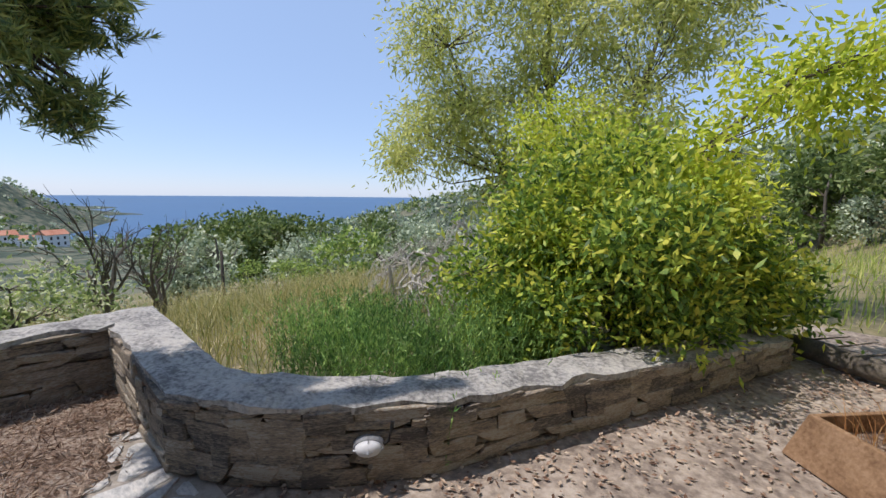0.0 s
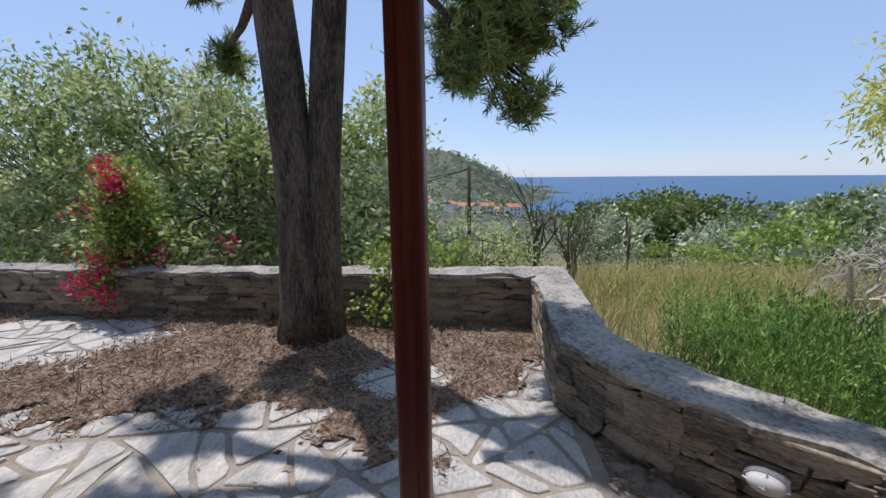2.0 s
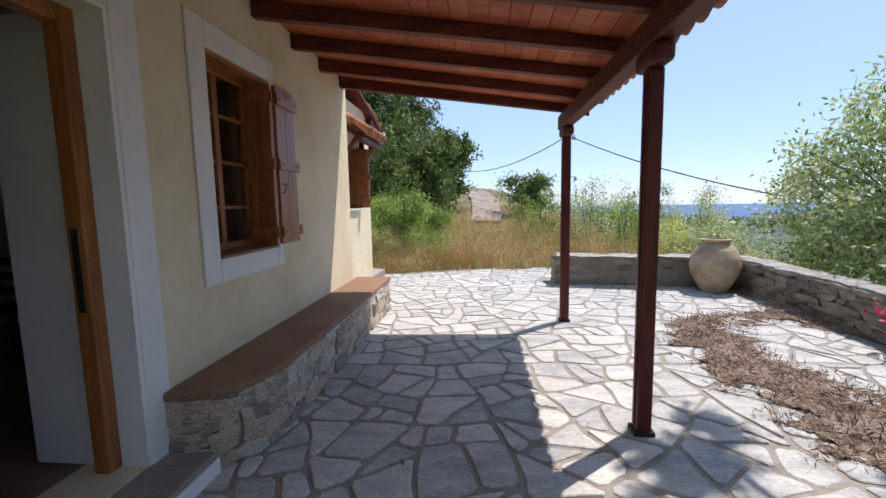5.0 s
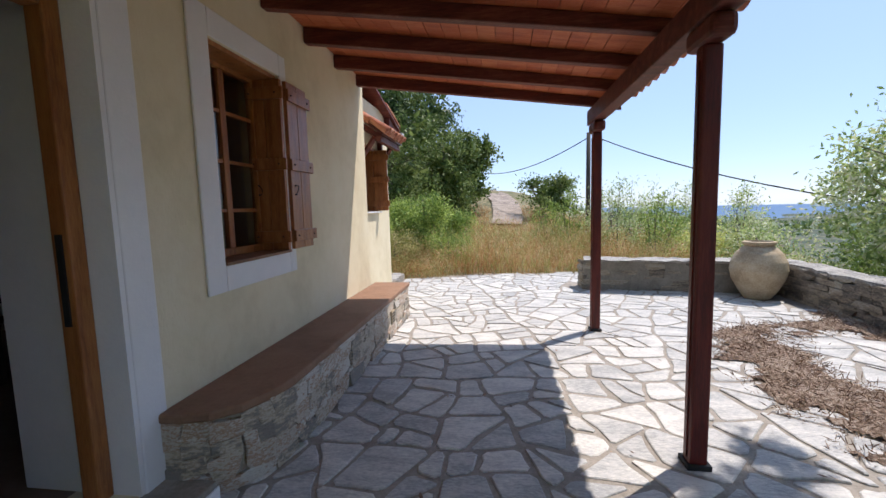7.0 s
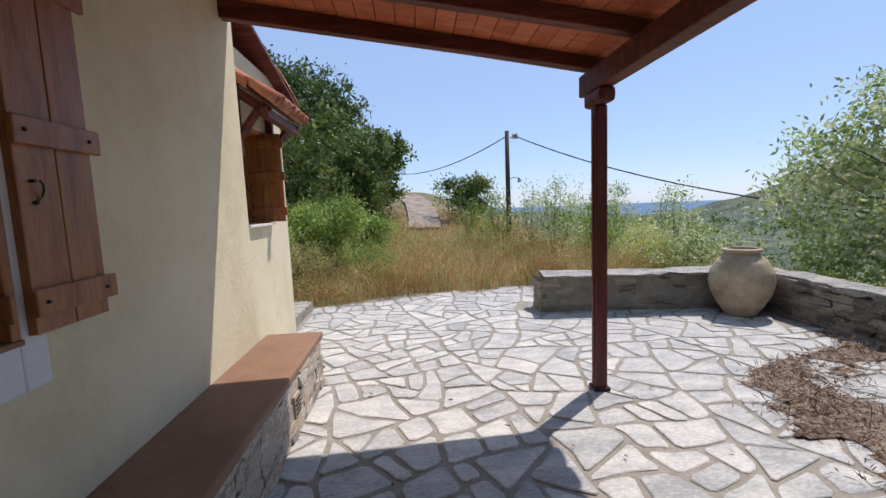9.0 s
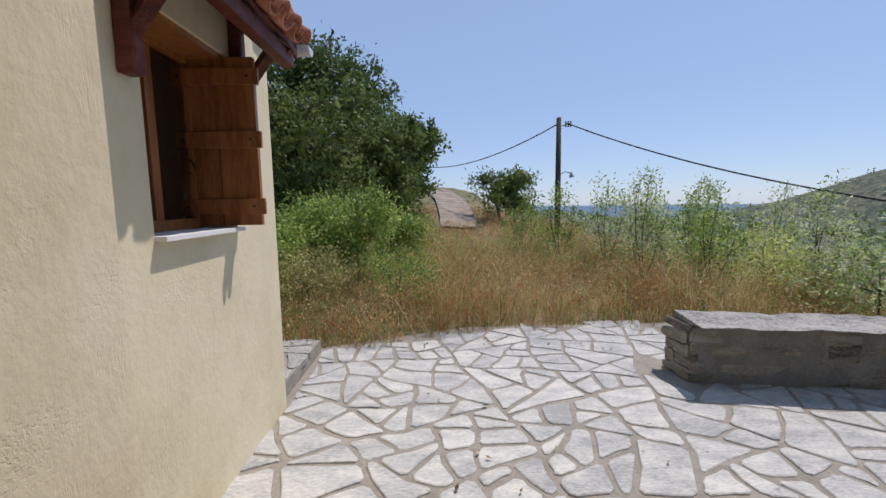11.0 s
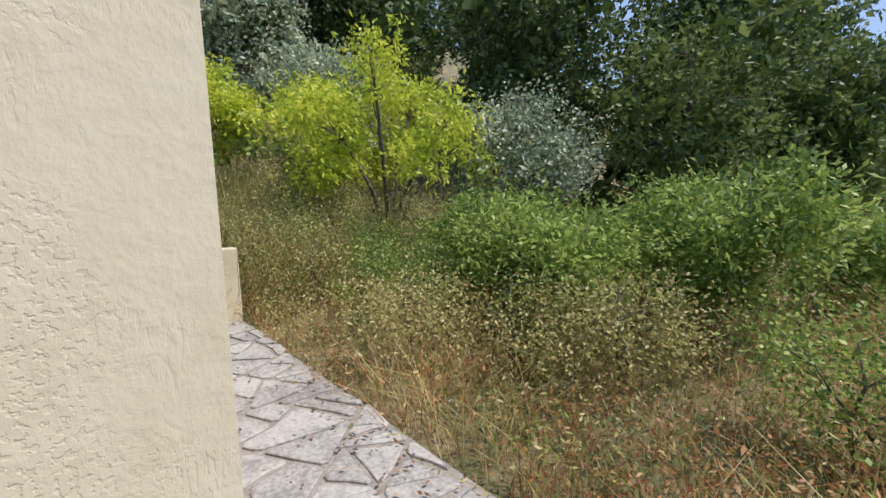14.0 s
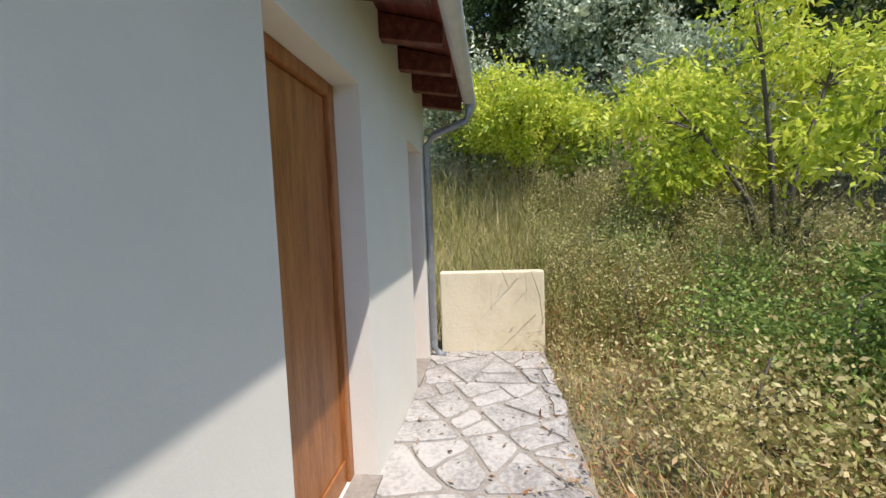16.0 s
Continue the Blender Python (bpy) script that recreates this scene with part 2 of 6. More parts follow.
# ---- shape tools ----
class Acc:
    """Gathers vertices and faces for one mesh."""
    def __init__(self):
        self.v, self.f = [], []

    def add(self, verts, faces):
        o = len(self.v)
        self.v += [tuple(p) for p in verts]
        self.f += [tuple(i + o for i in q) for q in faces]

    def box(self, x0, x1, y0, y1, z0, z1):
        self.add([(x, y, z) for z in (z0, z1) for y in (y0, y1) for x in (x0, x1)],
                 [(0, 2, 3, 1), (4, 5, 7, 6), (0, 1, 5, 4), (2, 6, 7, 3), (0, 4, 6, 2), (1, 3, 7, 5)])

    def tube(self, pts, radii, sides=7, cap=True):
        pts = [Vector(p) for p in pts]
        rings = []
        for i, p in enumerate(pts):
            d = (pts[min(i + 1, len(pts) - 1)] - pts[max(i - 1, 0)]).normalized()
            a = d.cross(Vector((0.31, 0.17, 0.93)) if abs(d.z) < 0.9 else Vector((1, 0, 0))).normalized()
            b = d.cross(a)
            r = radii[i] if isinstance(radii, (list, tuple)) else radii
            rings.append([p + (a * math.cos(k * math.tau / sides) + b * math.sin(k * math.tau / sides)) * r for k in range(sides)])
        faces = [(i * sides + k, i * sides + (k + 1) % sides, (i + 1) * sides + (k + 1) % sides, (i + 1) * sides + k)
                 for i in range(len(pts) - 1) for k in range(sides)]
        if cap:
            faces += [tuple(range(sides))[::-1], tuple((len(pts) - 1) * sides + k for k in range(sides))]
        self.add([q for r in rings for q in r], faces)

    def mesh(self, name, mat, smooth=False):
        me = bpy.data.meshes.new(name)
        me.from_pydata(self.v, [], self.f)
        me.materials.append(mat)
        if smooth:
            me.polygons.foreach_set("use_smooth", [True] * len(me.polygons))
        me.update()
        return me


def put(name, acc, mat, parent=None, smooth=False, bevel=0.0, at=None):
    ob = new(name, acc.mesh(name, mat, smooth))
    if bevel:
        bv = ob.modifiers.new("bevel", "BEVEL")
        bv.width, bv.segments, bv.limit_method = bevel, 2, "ANGLE"
    if at is not None:
        ob.matrix_world = at
    if parent:
        ob.parent = parent
    return ob


def empty(name, x=0, y=0, z=0):
    ob = new(name)
    ob.location = (x, y, z)
    ob.empty_display_size = 0.1
    return ob


def adopt(parent, ob):
    """Make ob a part of parent, staying where it stands."""
    ob.parent = parent
    ob.matrix_parent_inverse = Matrix.Translation(parent.location).inverted()
    return ob


def box(name, x0, x1, y0, y1, z0, z1, mat, parent=None, bevel=0.0):
    a = Acc()
    a.box(min(x0, x1), max(x0, x1), min(y0, y1), max(y0, y1), min(z0, z1), max(z0, z1))
    ob = put(name, a, mat, None, False, bevel)
    if parent:
        adopt(parent, ob)
    return ob


def quads(name, v, mat):
    """A mesh of loose quads from an (n, 4, 3) array."""
    n = len(v)
    me = bpy.data.meshes.new(name)
    me.vertices.add(n * 4); me.loops.add(n * 4); me.polygons.add(n)
    me.vertices.foreach_set("co", v.reshape(-1).astype(np.float32))
    me.loops.foreach_set("vertex_index", np.arange(n * 4, dtype=np.int32))
    me.polygons.foreach_set("loop_start", np.arange(0, n * 4, 4, dtype=np.int32))
    me.polygons.foreach_set("loop_total", np.full(n, 4, dtype=np.int32))
    me.materials.append(mat)
    me.update(calc_edges=True)
    return me


def unit(a):
    return a / np.maximum(np.linalg.norm(a, axis=-1, keepdims=True), 1e-9)


def leaves(name, centres, length, width, mat, rng, parent=None, aim=None, spread=1.0, droop=0.0):
    """One mesh of many single leaves: pointed blades at the given places, turned at random or about the way of aim."""
    n = len(centres)
    d = rng.normal(size=(n, 3)) * spread
    if aim is not None:
        d = d + aim
    d[:, 2] -= droop
    d = unit(d)
    s = unit(np.cross(d, rng.normal(size=(n, 3))))
    up = np.cross(s, d)
    ln = length * rng.uniform(0.6, 1.25, (n, 1))
    wd = width * rng.uniform(0.7, 1.2, (n, 1))
    c = np.asarray(centres)
    v = np.stack([c, c + d * ln * 0.45 + s * wd * 0.5, c + d * ln - up * ln * 0.12, c + d * ln * 0.45 - s * wd * 0.5], 1)
    ob = new(name, quads(name, v, mat))
    if parent:
        adopt(parent, ob)
    return ob


def blades(name, roots, height, width, mat, rng, lean=0.35, parent=None):
    """Grass: upright, leaning blades, each of two quads."""
    n = len(roots)
    a = rng.uniform(0, math.tau, n)
    h = height * rng.uniform(0.45, 1.25, (n, 1)) * np.ones((n, 1))
    out = np.stack([np.cos(a), np.sin(a), np.zeros(n)], 1) * np.abs(rng.normal(0, lean, (n, 1)))
    b = rng.uniform(0, math.tau, n)
    s = np.stack([np.cos(b), np.sin(b), np.zeros(n)], 1) * width * 0.5
    r = np.asarray(roots)
    mid = r + np.array([0, 0, 1.0]) * h * 0.55 + out * h * 0.35
    tip = r + np.array([0, 0, 1.0]) * h * 0.95 + out * h
    v = np.concatenate([np.stack([r - s, r + s, mid + s * 0.8, mid - s * 0.8], 1), np.stack([mid - s * 0.8, mid + s * 0.8, tip + s * 0.15, tip - s * 0.15], 1)])
    ob = new(name, quads(name, v, mat))
    if parent:
        adopt(parent, ob)
    return ob, tip


def plant(name, base, trunks, lobes, leafmat_, rng, clumps, per, length, width, spread=0.18, bark=BARK, droop=0.0, branch_r=0.02, limb=True, label="", category="tree", group="", sides=5, aim_out=0.6, core=0):
    """A tree or shrub: tapered stems, limbs reaching to clumps spread over uneven lobes, and many single leaves."""
    root = empty(name, *base)
    tagged(root, label, category, group)
    base = np.array(base, float)
    wood = Acc()
    tops = []
    for pts, r0, r1 in trunks:
        k = len(pts)
        wood.tube([base + np.array(p) for p in pts], [r0 + (r1 - r0) * i / (k - 1) for i in range(k)], 8)
        tops.append([base + np.array(p) for p in pts])
    cl = []
    weights = np.array([lo[1][0] * lo[1][1] + lo[1][2] ** 2 for lo in lobes])
    for i in rng.choice(len(lobes), clumps, p=weights / weights.sum()):
        c, r = lobes[i]
        d = unit(rng.normal(size=3)) * rng.uniform(0.35, 1.08) ** 0.6
        cl.append(base + np.array(c) + d * np.array(r))
    cl = np.array(cl)
    cl = cl[cl[:, 2] > base[2] + 0.05]
    if limb and tops:
        for c in cl[:: 3]:
            line = min(tops, key=lambda t: min(np.linalg.norm(c - p) for p in t[1:]))
            start = min(line[1:], key=lambda p: np.linalg.norm(c - p) + (0.6 if p[2] > c[2] else 0))
            mid = (start + c) / 2 + rng.normal(size=3) * 0.06 * np.linalg.norm(c - start)
            wood.tube([start, mid, c], [branch_r, branch_r * 0.6, branch_r * 0.2], sides, False)
    if wood.v:
        adopt(root, put("trunk", wood, bark, smooth=True))
    if core:
        pick = rng.choice(len(lobes), core, p=weights / weights.sum())
        cc = np.array([base + np.array(lobes[i][0]) + unit(rng.normal(size=3)) * rng.uniform(0, 0.66) * np.array(lobes[i][1]) for i in pick])
        tagged(leaves("inner_foliage", cc, length * 2.7, length * 1.8, leafmat_, rng, root), kind="stuff")
    k = rng.integers(int(per * 0.4), int(per * 1.5), len(cl))
    idx = np.repeat(np.arange(len(cl)), k)
    off = rng.normal(size=(len(idx), 3)) * spread * np.repeat(rng.uniform(0.6, 1.4, len(cl)), k)[:, None]
    cen = cl[idx] + off
    out = unit(off) * aim_out
    tagged(leaves("foliage", cen, length, width, leafmat_, rng, root, out, 0.6, droop), kind="stuff")
    return root


# ---- terrain ----
def soft(v, k=1.0):
    return np.logaddexp(0, v / k) * k


def rise(x, y):
    """Height of the ground."""
    x, y = np.asarray(x, float), np.asarray(y, float)
    r = np.hypot(x, y)
    yaw = np.degrees(np.arctan2(-x, y)) % 360
    east = 0.52 * soft(x - 7.5 + 0.42 * np.maximum(0, y - 5), 0.8)
    east = 75 * np.tanh(east / 75)
    south = (0.02 * soft(-8.6 - y, 0.5) + 0.12 * soft(-20 - y, 1.5)) * (1 / (1 + np.exp(np.clip(-(x + 4) / 1.5, -50, 50))))
    south = np.minimum(south, 2.4) + 0.35 * np.exp(-((x - 0.3) / 3.2) ** 2) * np.clip((-y - 20) / 10, 0, 1) * np.clip((y + 60) / 20, 0, 1)
    down = np.maximum(-x - 5.0, -0.82 * x + 0.57 * y - 6.5)
    west = -0.22 * soft(down, 1.2) + 0.125 * soft(down - 60, 10)
    near = east + south + np.maximum(west, -75)
    ridge = 165 * np.exp(-((yaw - 108) / 17) ** 2) * np.exp(-((r - 1500) / 700) ** 2)
    ridge += 80 * np.exp(-((yaw - 92) / 8) ** 2) * np.exp(-((r - 1000) / 330) ** 2)
    ridge += 112 * np.exp(-((yaw - 130) / 13) ** 2) * np.exp(-((r - 1500) / 500) ** 2)
    cape = 27 * np.exp(-((yaw - 30) / 26) ** 2) * np.exp(-((r - 230) / 150) ** 2)
    lump = np.sin(x * 0.021 + 1.3) * np.cos(y * 0.017) * np.minimum(r / 60, 6) + 9 * np.sin(x * 0.013 + 2.0 * np.sin(y * 0.007)) * np.sin(y * 0.015 + 0.5) * np.clip((r - 400) / 500, 0, 1)
    out = near + (ridge + cape + lump) * np.clip((r - 60) / 150, 0, 1)
    return np.maximum(out, -78)


def gz(x, y):
    return float(rise(x, y))


def lay_ground():
    rings = np.concatenate([np.linspace(1.0, 40, 80), np.geomspace(41, 4000, 90)])
    m = 240
    th = np.linspace(0, math.tau, m, endpoint=False)
    X, Y = rings[:, None] * np.cos(th), rings[:, None] * np.sin(th)
    Z = rise(X, Y) + 0.03 * np.sin(X * 1.7 + Y) * np.cos(Y * 1.3) * np.clip((np.hypot(X, Y) - 12) / 6, 0, 1) - 0.05
    v = np.stack([X, Y, Z], -1).reshape(-1, 3).tolist() + [[0, 0, -0.05]]
    a = Acc()
    f = [(i * m + k, (i + 1) * m + k, (i + 1) * m + (k + 1) % m, i * m + (k + 1) % m) for i in range(len(rings) - 1) for k in range(m)]
    f += [(len(v) - 1, k, (k + 1) % m) for k in range(m)]
    a.add(v, f)
    ob = put("ground", a, GROUND, smooth=True)
    ob.data.materials.append(FARHILL)
    far = [1 if i < (len(rings) - 1) * m and rings[i // m] > 70 else 0 for i in range(len(f))]
    ob.data.polygons.foreach_set("material_index", far)
    return tagged(ob, "dry grassy ground falling to a wooded valley", "ground", kind="structure")


lay_ground()
s = Acc()
ring = [(4950 * math.cos(i * math.tau / 96), 4950 * math.sin(i * math.tau / 96), -60) for i in range(96)]
s.add(ring, [tuple(range(96))])
tagged(put("water", s, SEA), "calm deep blue sea reaching the horizon", "sea", kind="structure")

# ---- terrace and low walls ----
def polygon_slab(name, pts, z0, z1, mat):
    a = Acc()
    n = len(pts)
    a.add([(x, y, z0) for x, y in pts] + [(x, y, z1) for x, y in pts], [tuple(range(n, 2 * n))] + [(i, (i + 1) % n, n + (i + 1) % n, n + i) for i in range(n)])
    return put(name, a, mat)


terrace = polygon_slab("floor", [(1.7, 0.7), (-2.3, 0.72), (-3.85, 0.72), (-4.2, -7.2), (-1.4, -7.4), (-2.3, -8.95), (0.3, -8.95), (1.9, -8.3), (1.9, -5), (1.7, -5)], -0.12, -0.009, MORTAR)
tagged(terrace, "terrace of pale crazy-paving stones in grey mortar", "terrace floor", kind="structure")
yard = polygon_slab("pavement", [(1.7, 0.7), (6, 6.5), (0.1, 6.5), (-0.05, 4.7), (-0.95, 2.6), (-1.5, 1.45), (-2.3, 0.72)], -0.12, -0.01, CONCRETE)
tagged(yard, "worn concrete yard strewn with dry leaves", "yard", kind="structure")
walkway = polygon_slab("pavement", [(1.86, -8.2), (6.2, -8.2), (6.2, -6.9), (1.86, -6.9)], -0.1, 0.118, PATHMORTAR)
tagged(walkway, "raised stone-paved path along the house wall", "path", kind="structure")

# ---- house ----
WX, W2, EY = 1.6, 1.80, -7.03


def wall_with_holes(name, axis, at, thick, u0, u1, z0, z1, holes, mat):
    """A wall along y (axis 'x') or x (axis 'y') of given thickness, with openings (u0, u1, z0, z1) through it."""
    a = Acc()

    def piece(p, q, lo, hi):
        if q - p > 1e-4 and hi - lo > 1e-4:
            if axis == "x":
                a.box(at, at + thick, p, q, lo, hi)
            else:
                a.box(p, q, at, at + thick, lo, hi)
    cur = u0
    for h0, h1, b0, b1 in sorted(holes):
        piece(cur, h0, z0, z1); piece(h0, h1, z0, b0); piece(h0, h1, b1, z1)
        cur = h1
    piece(cur, u1, z0, z1)
    return tagged(put(name, a, mat), "cream rough-plastered house wall", "wall", kind="structure")


DOOR = (-1.80, -0.85, 0.12, 2.35)
WIN = (-3.27, -2.49, 1.10, 2.45)
WIN2 = (-6.46, -5.74, 1.36, 2.32)
wall_with_holes("wall_west", "x", WX, 0.34, -5.28, 5.5, -0.1, 3.3, [WIN, DOOR], PLASTER)
wall_with_holes("wall_west_back", "x", W2, 0.30, EY, -5.28, -0.1, 2.95, [WIN2], PLASTER)
ED1, ED2 = (3.06, 3.99, 0.14, 2.27), (5.23, 5.88, 0.14, 2.2)
wall_with_holes("wall_south", "y", EY + 0.002, 0.36, W2 + 0.30, 6.12, -0.1, 2.95, [ED1, ED2], SMOOTH)
ew = box("wall_east", 5.8, 6.12, EY + 0.37, 5.5, -0.1, 3.0, SMOOTH); tagged(ew, "plain plastered house wall", "wall", kind="structure")
nw = box("wall_north", 1.95, 5.79, 5.2, 5.5, -0.1, 3.0, SMOOTH); tagged(nw, "plain plastered house wall", "wall", kind="structure")
fl = box("floor", 1.95, 5.79, -6.63, 5.19, 0.0, 0.11, TILEFLOOR); tagged(fl, "brown tiled floor inside the house", "floor", kind="structure")
ce = box("ceiling", 1.95, 5.79, -6.63, 5.19, 2.75, 2.85, INTERIOR); tagged(ce, "plain ceiling inside the house", "ceiling", kind="structure")
iw = box("wall_inside", 2.15, 5.79, -4.4, -4.25, 0.11, 2.75, INTERIOR); tagged(iw, "plain inner wall of the dim room", "wall", kind="structure")

# door to the terrace: white surround, wooden frame, doorstep
d = empty("door_1", WX, -1.3, 0)
tagged(d, "open house door with orange-brown wooden frame and white surround", "door", kind="structure")
for y0, y1, z0, z1 in ((-1.96, -1.80, 0.1, 2.52), (-0.85, -0.69, 0.1, 2.52), (-1.80, -0.85, 2.35, 2.52)):
    box("surround", WX - 0.016, WX + 0.0, y0, y1, z0, z1, WHITE, d, 0.012)
for y0, y1 in ((-1.80, -1.775), (-0.875, -0.85)):
    box("reveal", WX - 0.012, WX + 0.62, y0, y1, 0.12, 2.35, WHITE, d)
for y0, y1 in ((-1.775, -1.70), (-0.95, -0.875)):
    box("frame", WX + 0.13, WX + 0.22, y0, y1, 0.12, 2.35, DOORWOOD, d, 0.01)
box("frame", WX + 0.13, WX + 0.22, -1.70, -0.95, 2.27, 2.35, DOORWOOD, d, 0.01)
box("lock_plate", WX + 0.16, WX + 0.19, -1.70, -1.692, 0.95, 1.35, DARK, d)
leaf_a = Acc()
leaf_a.box(WX + 0.24, WX + 1.1, -0.93, -0.885, 0.14, 2.27)
for z0, z1 in ((0.35, 1.0), (1.2, 2.1)):
    leaf_a.box(WX + 0.38, WX + 0.96, -0.945, -0.93, z0, z1)
adopt(d, put("leaf", leaf_a, DOORWOOD, bevel=0.006))
box("doorstep", WX - 0.28, WX + 0.3, -1.93, -0.70, 0.0, 0.115, MORTAR, d, 0.01)
box("riser", WX - 0.29, WX - 0.281, -1.93, -0.70, 0.0, 0.085, WHITE, d)


def batten_leaf(name, width, height, thick, parent, at, mat=SHUTTER):
    """A shutter leaf of upright planks with three cross battens, iron studs and a ring."""
    leaf = new(name)
    leaf.empty_display_size = 0.1
    n = 2
    for i in range(n):
        a = Acc(); a.box(i * width / n + 0.002, (i + 1) * width / n - 0.002, 0, thick, 0, height)
        put("plank", a, mat, leaf, bevel=0.004)
    for z in (0.06, 0.5 * height - 0.03, height - 0.15):
        a = Acc(); a.box(-0.01, width + 0.03, -0.022, 0, z, z + 0.09)
        put("batten", a, mat, leaf, bevel=0.005)
        st = Acc()
        for u in (0.03, width - 0.03):
            st.tube([(u, -0.022, z + 0.045), (u, -0.03, z + 0.045)], [0.008, 0.005], 6)
        put("stud", st, DARK, leaf)
    ring = Acc()
    ring.tube([(0.055 + 0.028 * math.cos(q), -0.012 - 0.012 * math.sin(q), 0.36 * height + 0.036 * math.sin(q)) for q in (-1.6, -1.0, -0.4, 0.2, 0.8, 1.4)], 0.004, 6)
    ring.tube([(0.055, 0, 0.36 * height - 0.036), (0.055, -0.014, 0.36 * height - 0.036)], 0.006, 6)
    ring.tube([(0.055, 0, 0.36 * height + 0.036), (0.055, -0.014, 0.36 * height + 0.036)], 0.006, 6)
    put("ring_pull", ring, DARK, leaf)
    leaf.matrix_world = at
    leaf.parent = parent
    leaf.matrix_parent_inverse = Matrix.Translation(parent.location).inverted()
    return leaf


def window(name, x, hole, surround, grille):
    w = empty(name, x, (hole[0] + hole[1]) / 2, hole[2])
    y0, y1, z0, z1 = hole
    if surround:
        t = 0.165
        for a0, a1, b0, b1 in ((y0 - 0.10, y0, z0 - 0.16, z1 + 0.16), (y1, y1 + t, z0 - 0.16, z1 + 0.16), (y0, y1, z1, z1 + 0.16), (y0, y1, z0 - 0.16, z0)):
            box("surround", x - 0.016, x, a0, a1, b0, b1, WHITE, w, 0.012)
        box("sill", x - 0.03, x + 0.2, y0, y1, z0, z0 + 0.018, BENCHTOP, w)
    else:
        box("sill", x - 0.05, x + 0.2, y0, y1, z0, z0 + 0.02, WHITE, w)
    f = 0.055
    for a0, a1, b0, b1 in ((y0, y0 + f, z0 + 0.02, z1), (y1 - f, y1, z0 + 0.02, z1), (y0 + f, y1 - f, z1 - f, z1), (y0 + f, y1 - f, z0 + 0.02, z0 + 0.02 + f)):
        box("frame", x + 0.19, x + 0.25, a0, a1, b0, b1, DOORWOOD, w, 0.006)
    box("mullion", x + 0.2, x + 0.24, (y0 + y1) / 2 - 0.03, (y0 + y1) / 2 + 0.03, z0 + f, z1 - f, SHUTTER, w, 0.005)
    for i in range(1, 4 if grille else 1):
        z = z0 + (z1 - z0) * i / 4
        box("glazing_bar", x + 0.208, x + 0.235, y0 + f, y1 - f, z - 0.012, z + 0.012, SHUTTER, w)
    g = bpy.data.materials.get("window_glass") or bpy.data.materials.new("window_glass")
    g.use_nodes = True
    b = g.node_tree.nodes["Principled BSDF"]
    b.inputs["Transmission Weight"].default_value, b.inputs["Roughness"].default_value, b.inputs["IOR"].default_value = 1.0, 0.02, 1.45
    pane = box("pane", x + 0.22, x + 0.224, y0 + f, y1 - f, z0 + f, z1 - f, g, w)
    pane.visible_shadow = False
    box("lintel", x + 0.02, x + 0.19, y0, y1, z1 - 0.03, z1, DOORWOOD, w)
    return w


w1 = tagged(window("window_1", WX, WIN, True, True), "deep window in white surround with open brown shutters", "window", kind="structure")
hgt = WIN[3] - WIN[2] - 0.03
batten_leaf("shutter", 0.27, hgt - 0.02, 0.035, w1, Matrix.Translation((WX + 0.24, WIN[0] + 0.04, WIN[2] + 0.02)) @ Matrix.Rotation(math.pi, 4, "Z") @ Matrix.Diagonal((1, 1, 1, 1)))
batten_leaf("shutter", 0.33, hgt - 0.02, 0.035, w1, Matrix.Translation((WX - 0.045, WIN[0] - 0.03, WIN[2] + 0.02)) @ Matrix.Rotation(-math.pi / 2, 4, "Z"))
w2 = tagged(window("window_2", W2, WIN2, False, False), "small window with an open brown shutter under a tiled canopy", "window", kind="structure")
batten_leaf("shutter", 0.43, WIN2[3] - WIN2[2] - 0.05, 0.035, w2, Matrix.Translation((W2 + 0.27, WIN2[0] + 0.045, WIN2[2] + 0.03)) @ Matrix.Rotation(math.pi, 4, "Z"))

# doors of the south wall
for i, (x0, x1, z0, z1) in enumerate((ED1, ED2)):
    d = empty("door_%d" % (i + 2), (x0 + x1) / 2, EY, 0)
    tagged(d, "closed plain brown wooden door set deep in the wall", "door", kind="structure")
    yb = EY + 0.17
    for a0, a1, b0, b1 in ((x0, x0 + 0.07, z0, z1), (x1 - 0.07, x1, z0, z1), (x0 + 0.07, x1 - 0.07, z1 - 0.07, z1)):
        box("frame", a0, a1, yb - 0.03, yb + 0.07, b0, b1, DOORWOOD, d, 0.008)
    a = Acc()
    a.box(x0 + 0.075, x1 - 0.075, yb, yb + 0.045, z0, z1 - 0.075)
    adopt(d, put("leaf", a, DOORWOOD, bevel=0.004))
    box("bottom_rail", x0 + 0.075, x1 - 0.075, yb - 0.012, yb, z0, z0 + 0.13, DOORWOOD, d, 0.004)
    box("threshold", x0, x1, EY - 0.02, yb - 0.03, 0.1, z0 + 0.005, MORTAR, d)


# ---- barrel tiles ----
def barrel(r=0.085, length=0.42, r2=0.07, n=7, t=0.012):
    a = Acc()
    v = []
    for x, q in ((0, r), (length, r2)):
        for rr in (q, q - t):
            for k in range(n):
                g = math.pi * k / (n - 1)
                v.append((x, rr * math.cos(g), rr * math.sin(g)))
    f = []
    for k in range(n - 1):
        f += [(k, k + 1, 2 * n + k + 1, 2 * n + k), (n + k + 1, n + k, 3 * n + k, 3 * n + k + 1), (k + 1, k, n + k, n + k + 1), (2 * n + k, 2 * n + k + 1, 3 * n + k + 1, 3 * n + k)]
    a.add(v, f)
    return a.mesh("roof_tile", TILE, True)


BARREL = barrel()


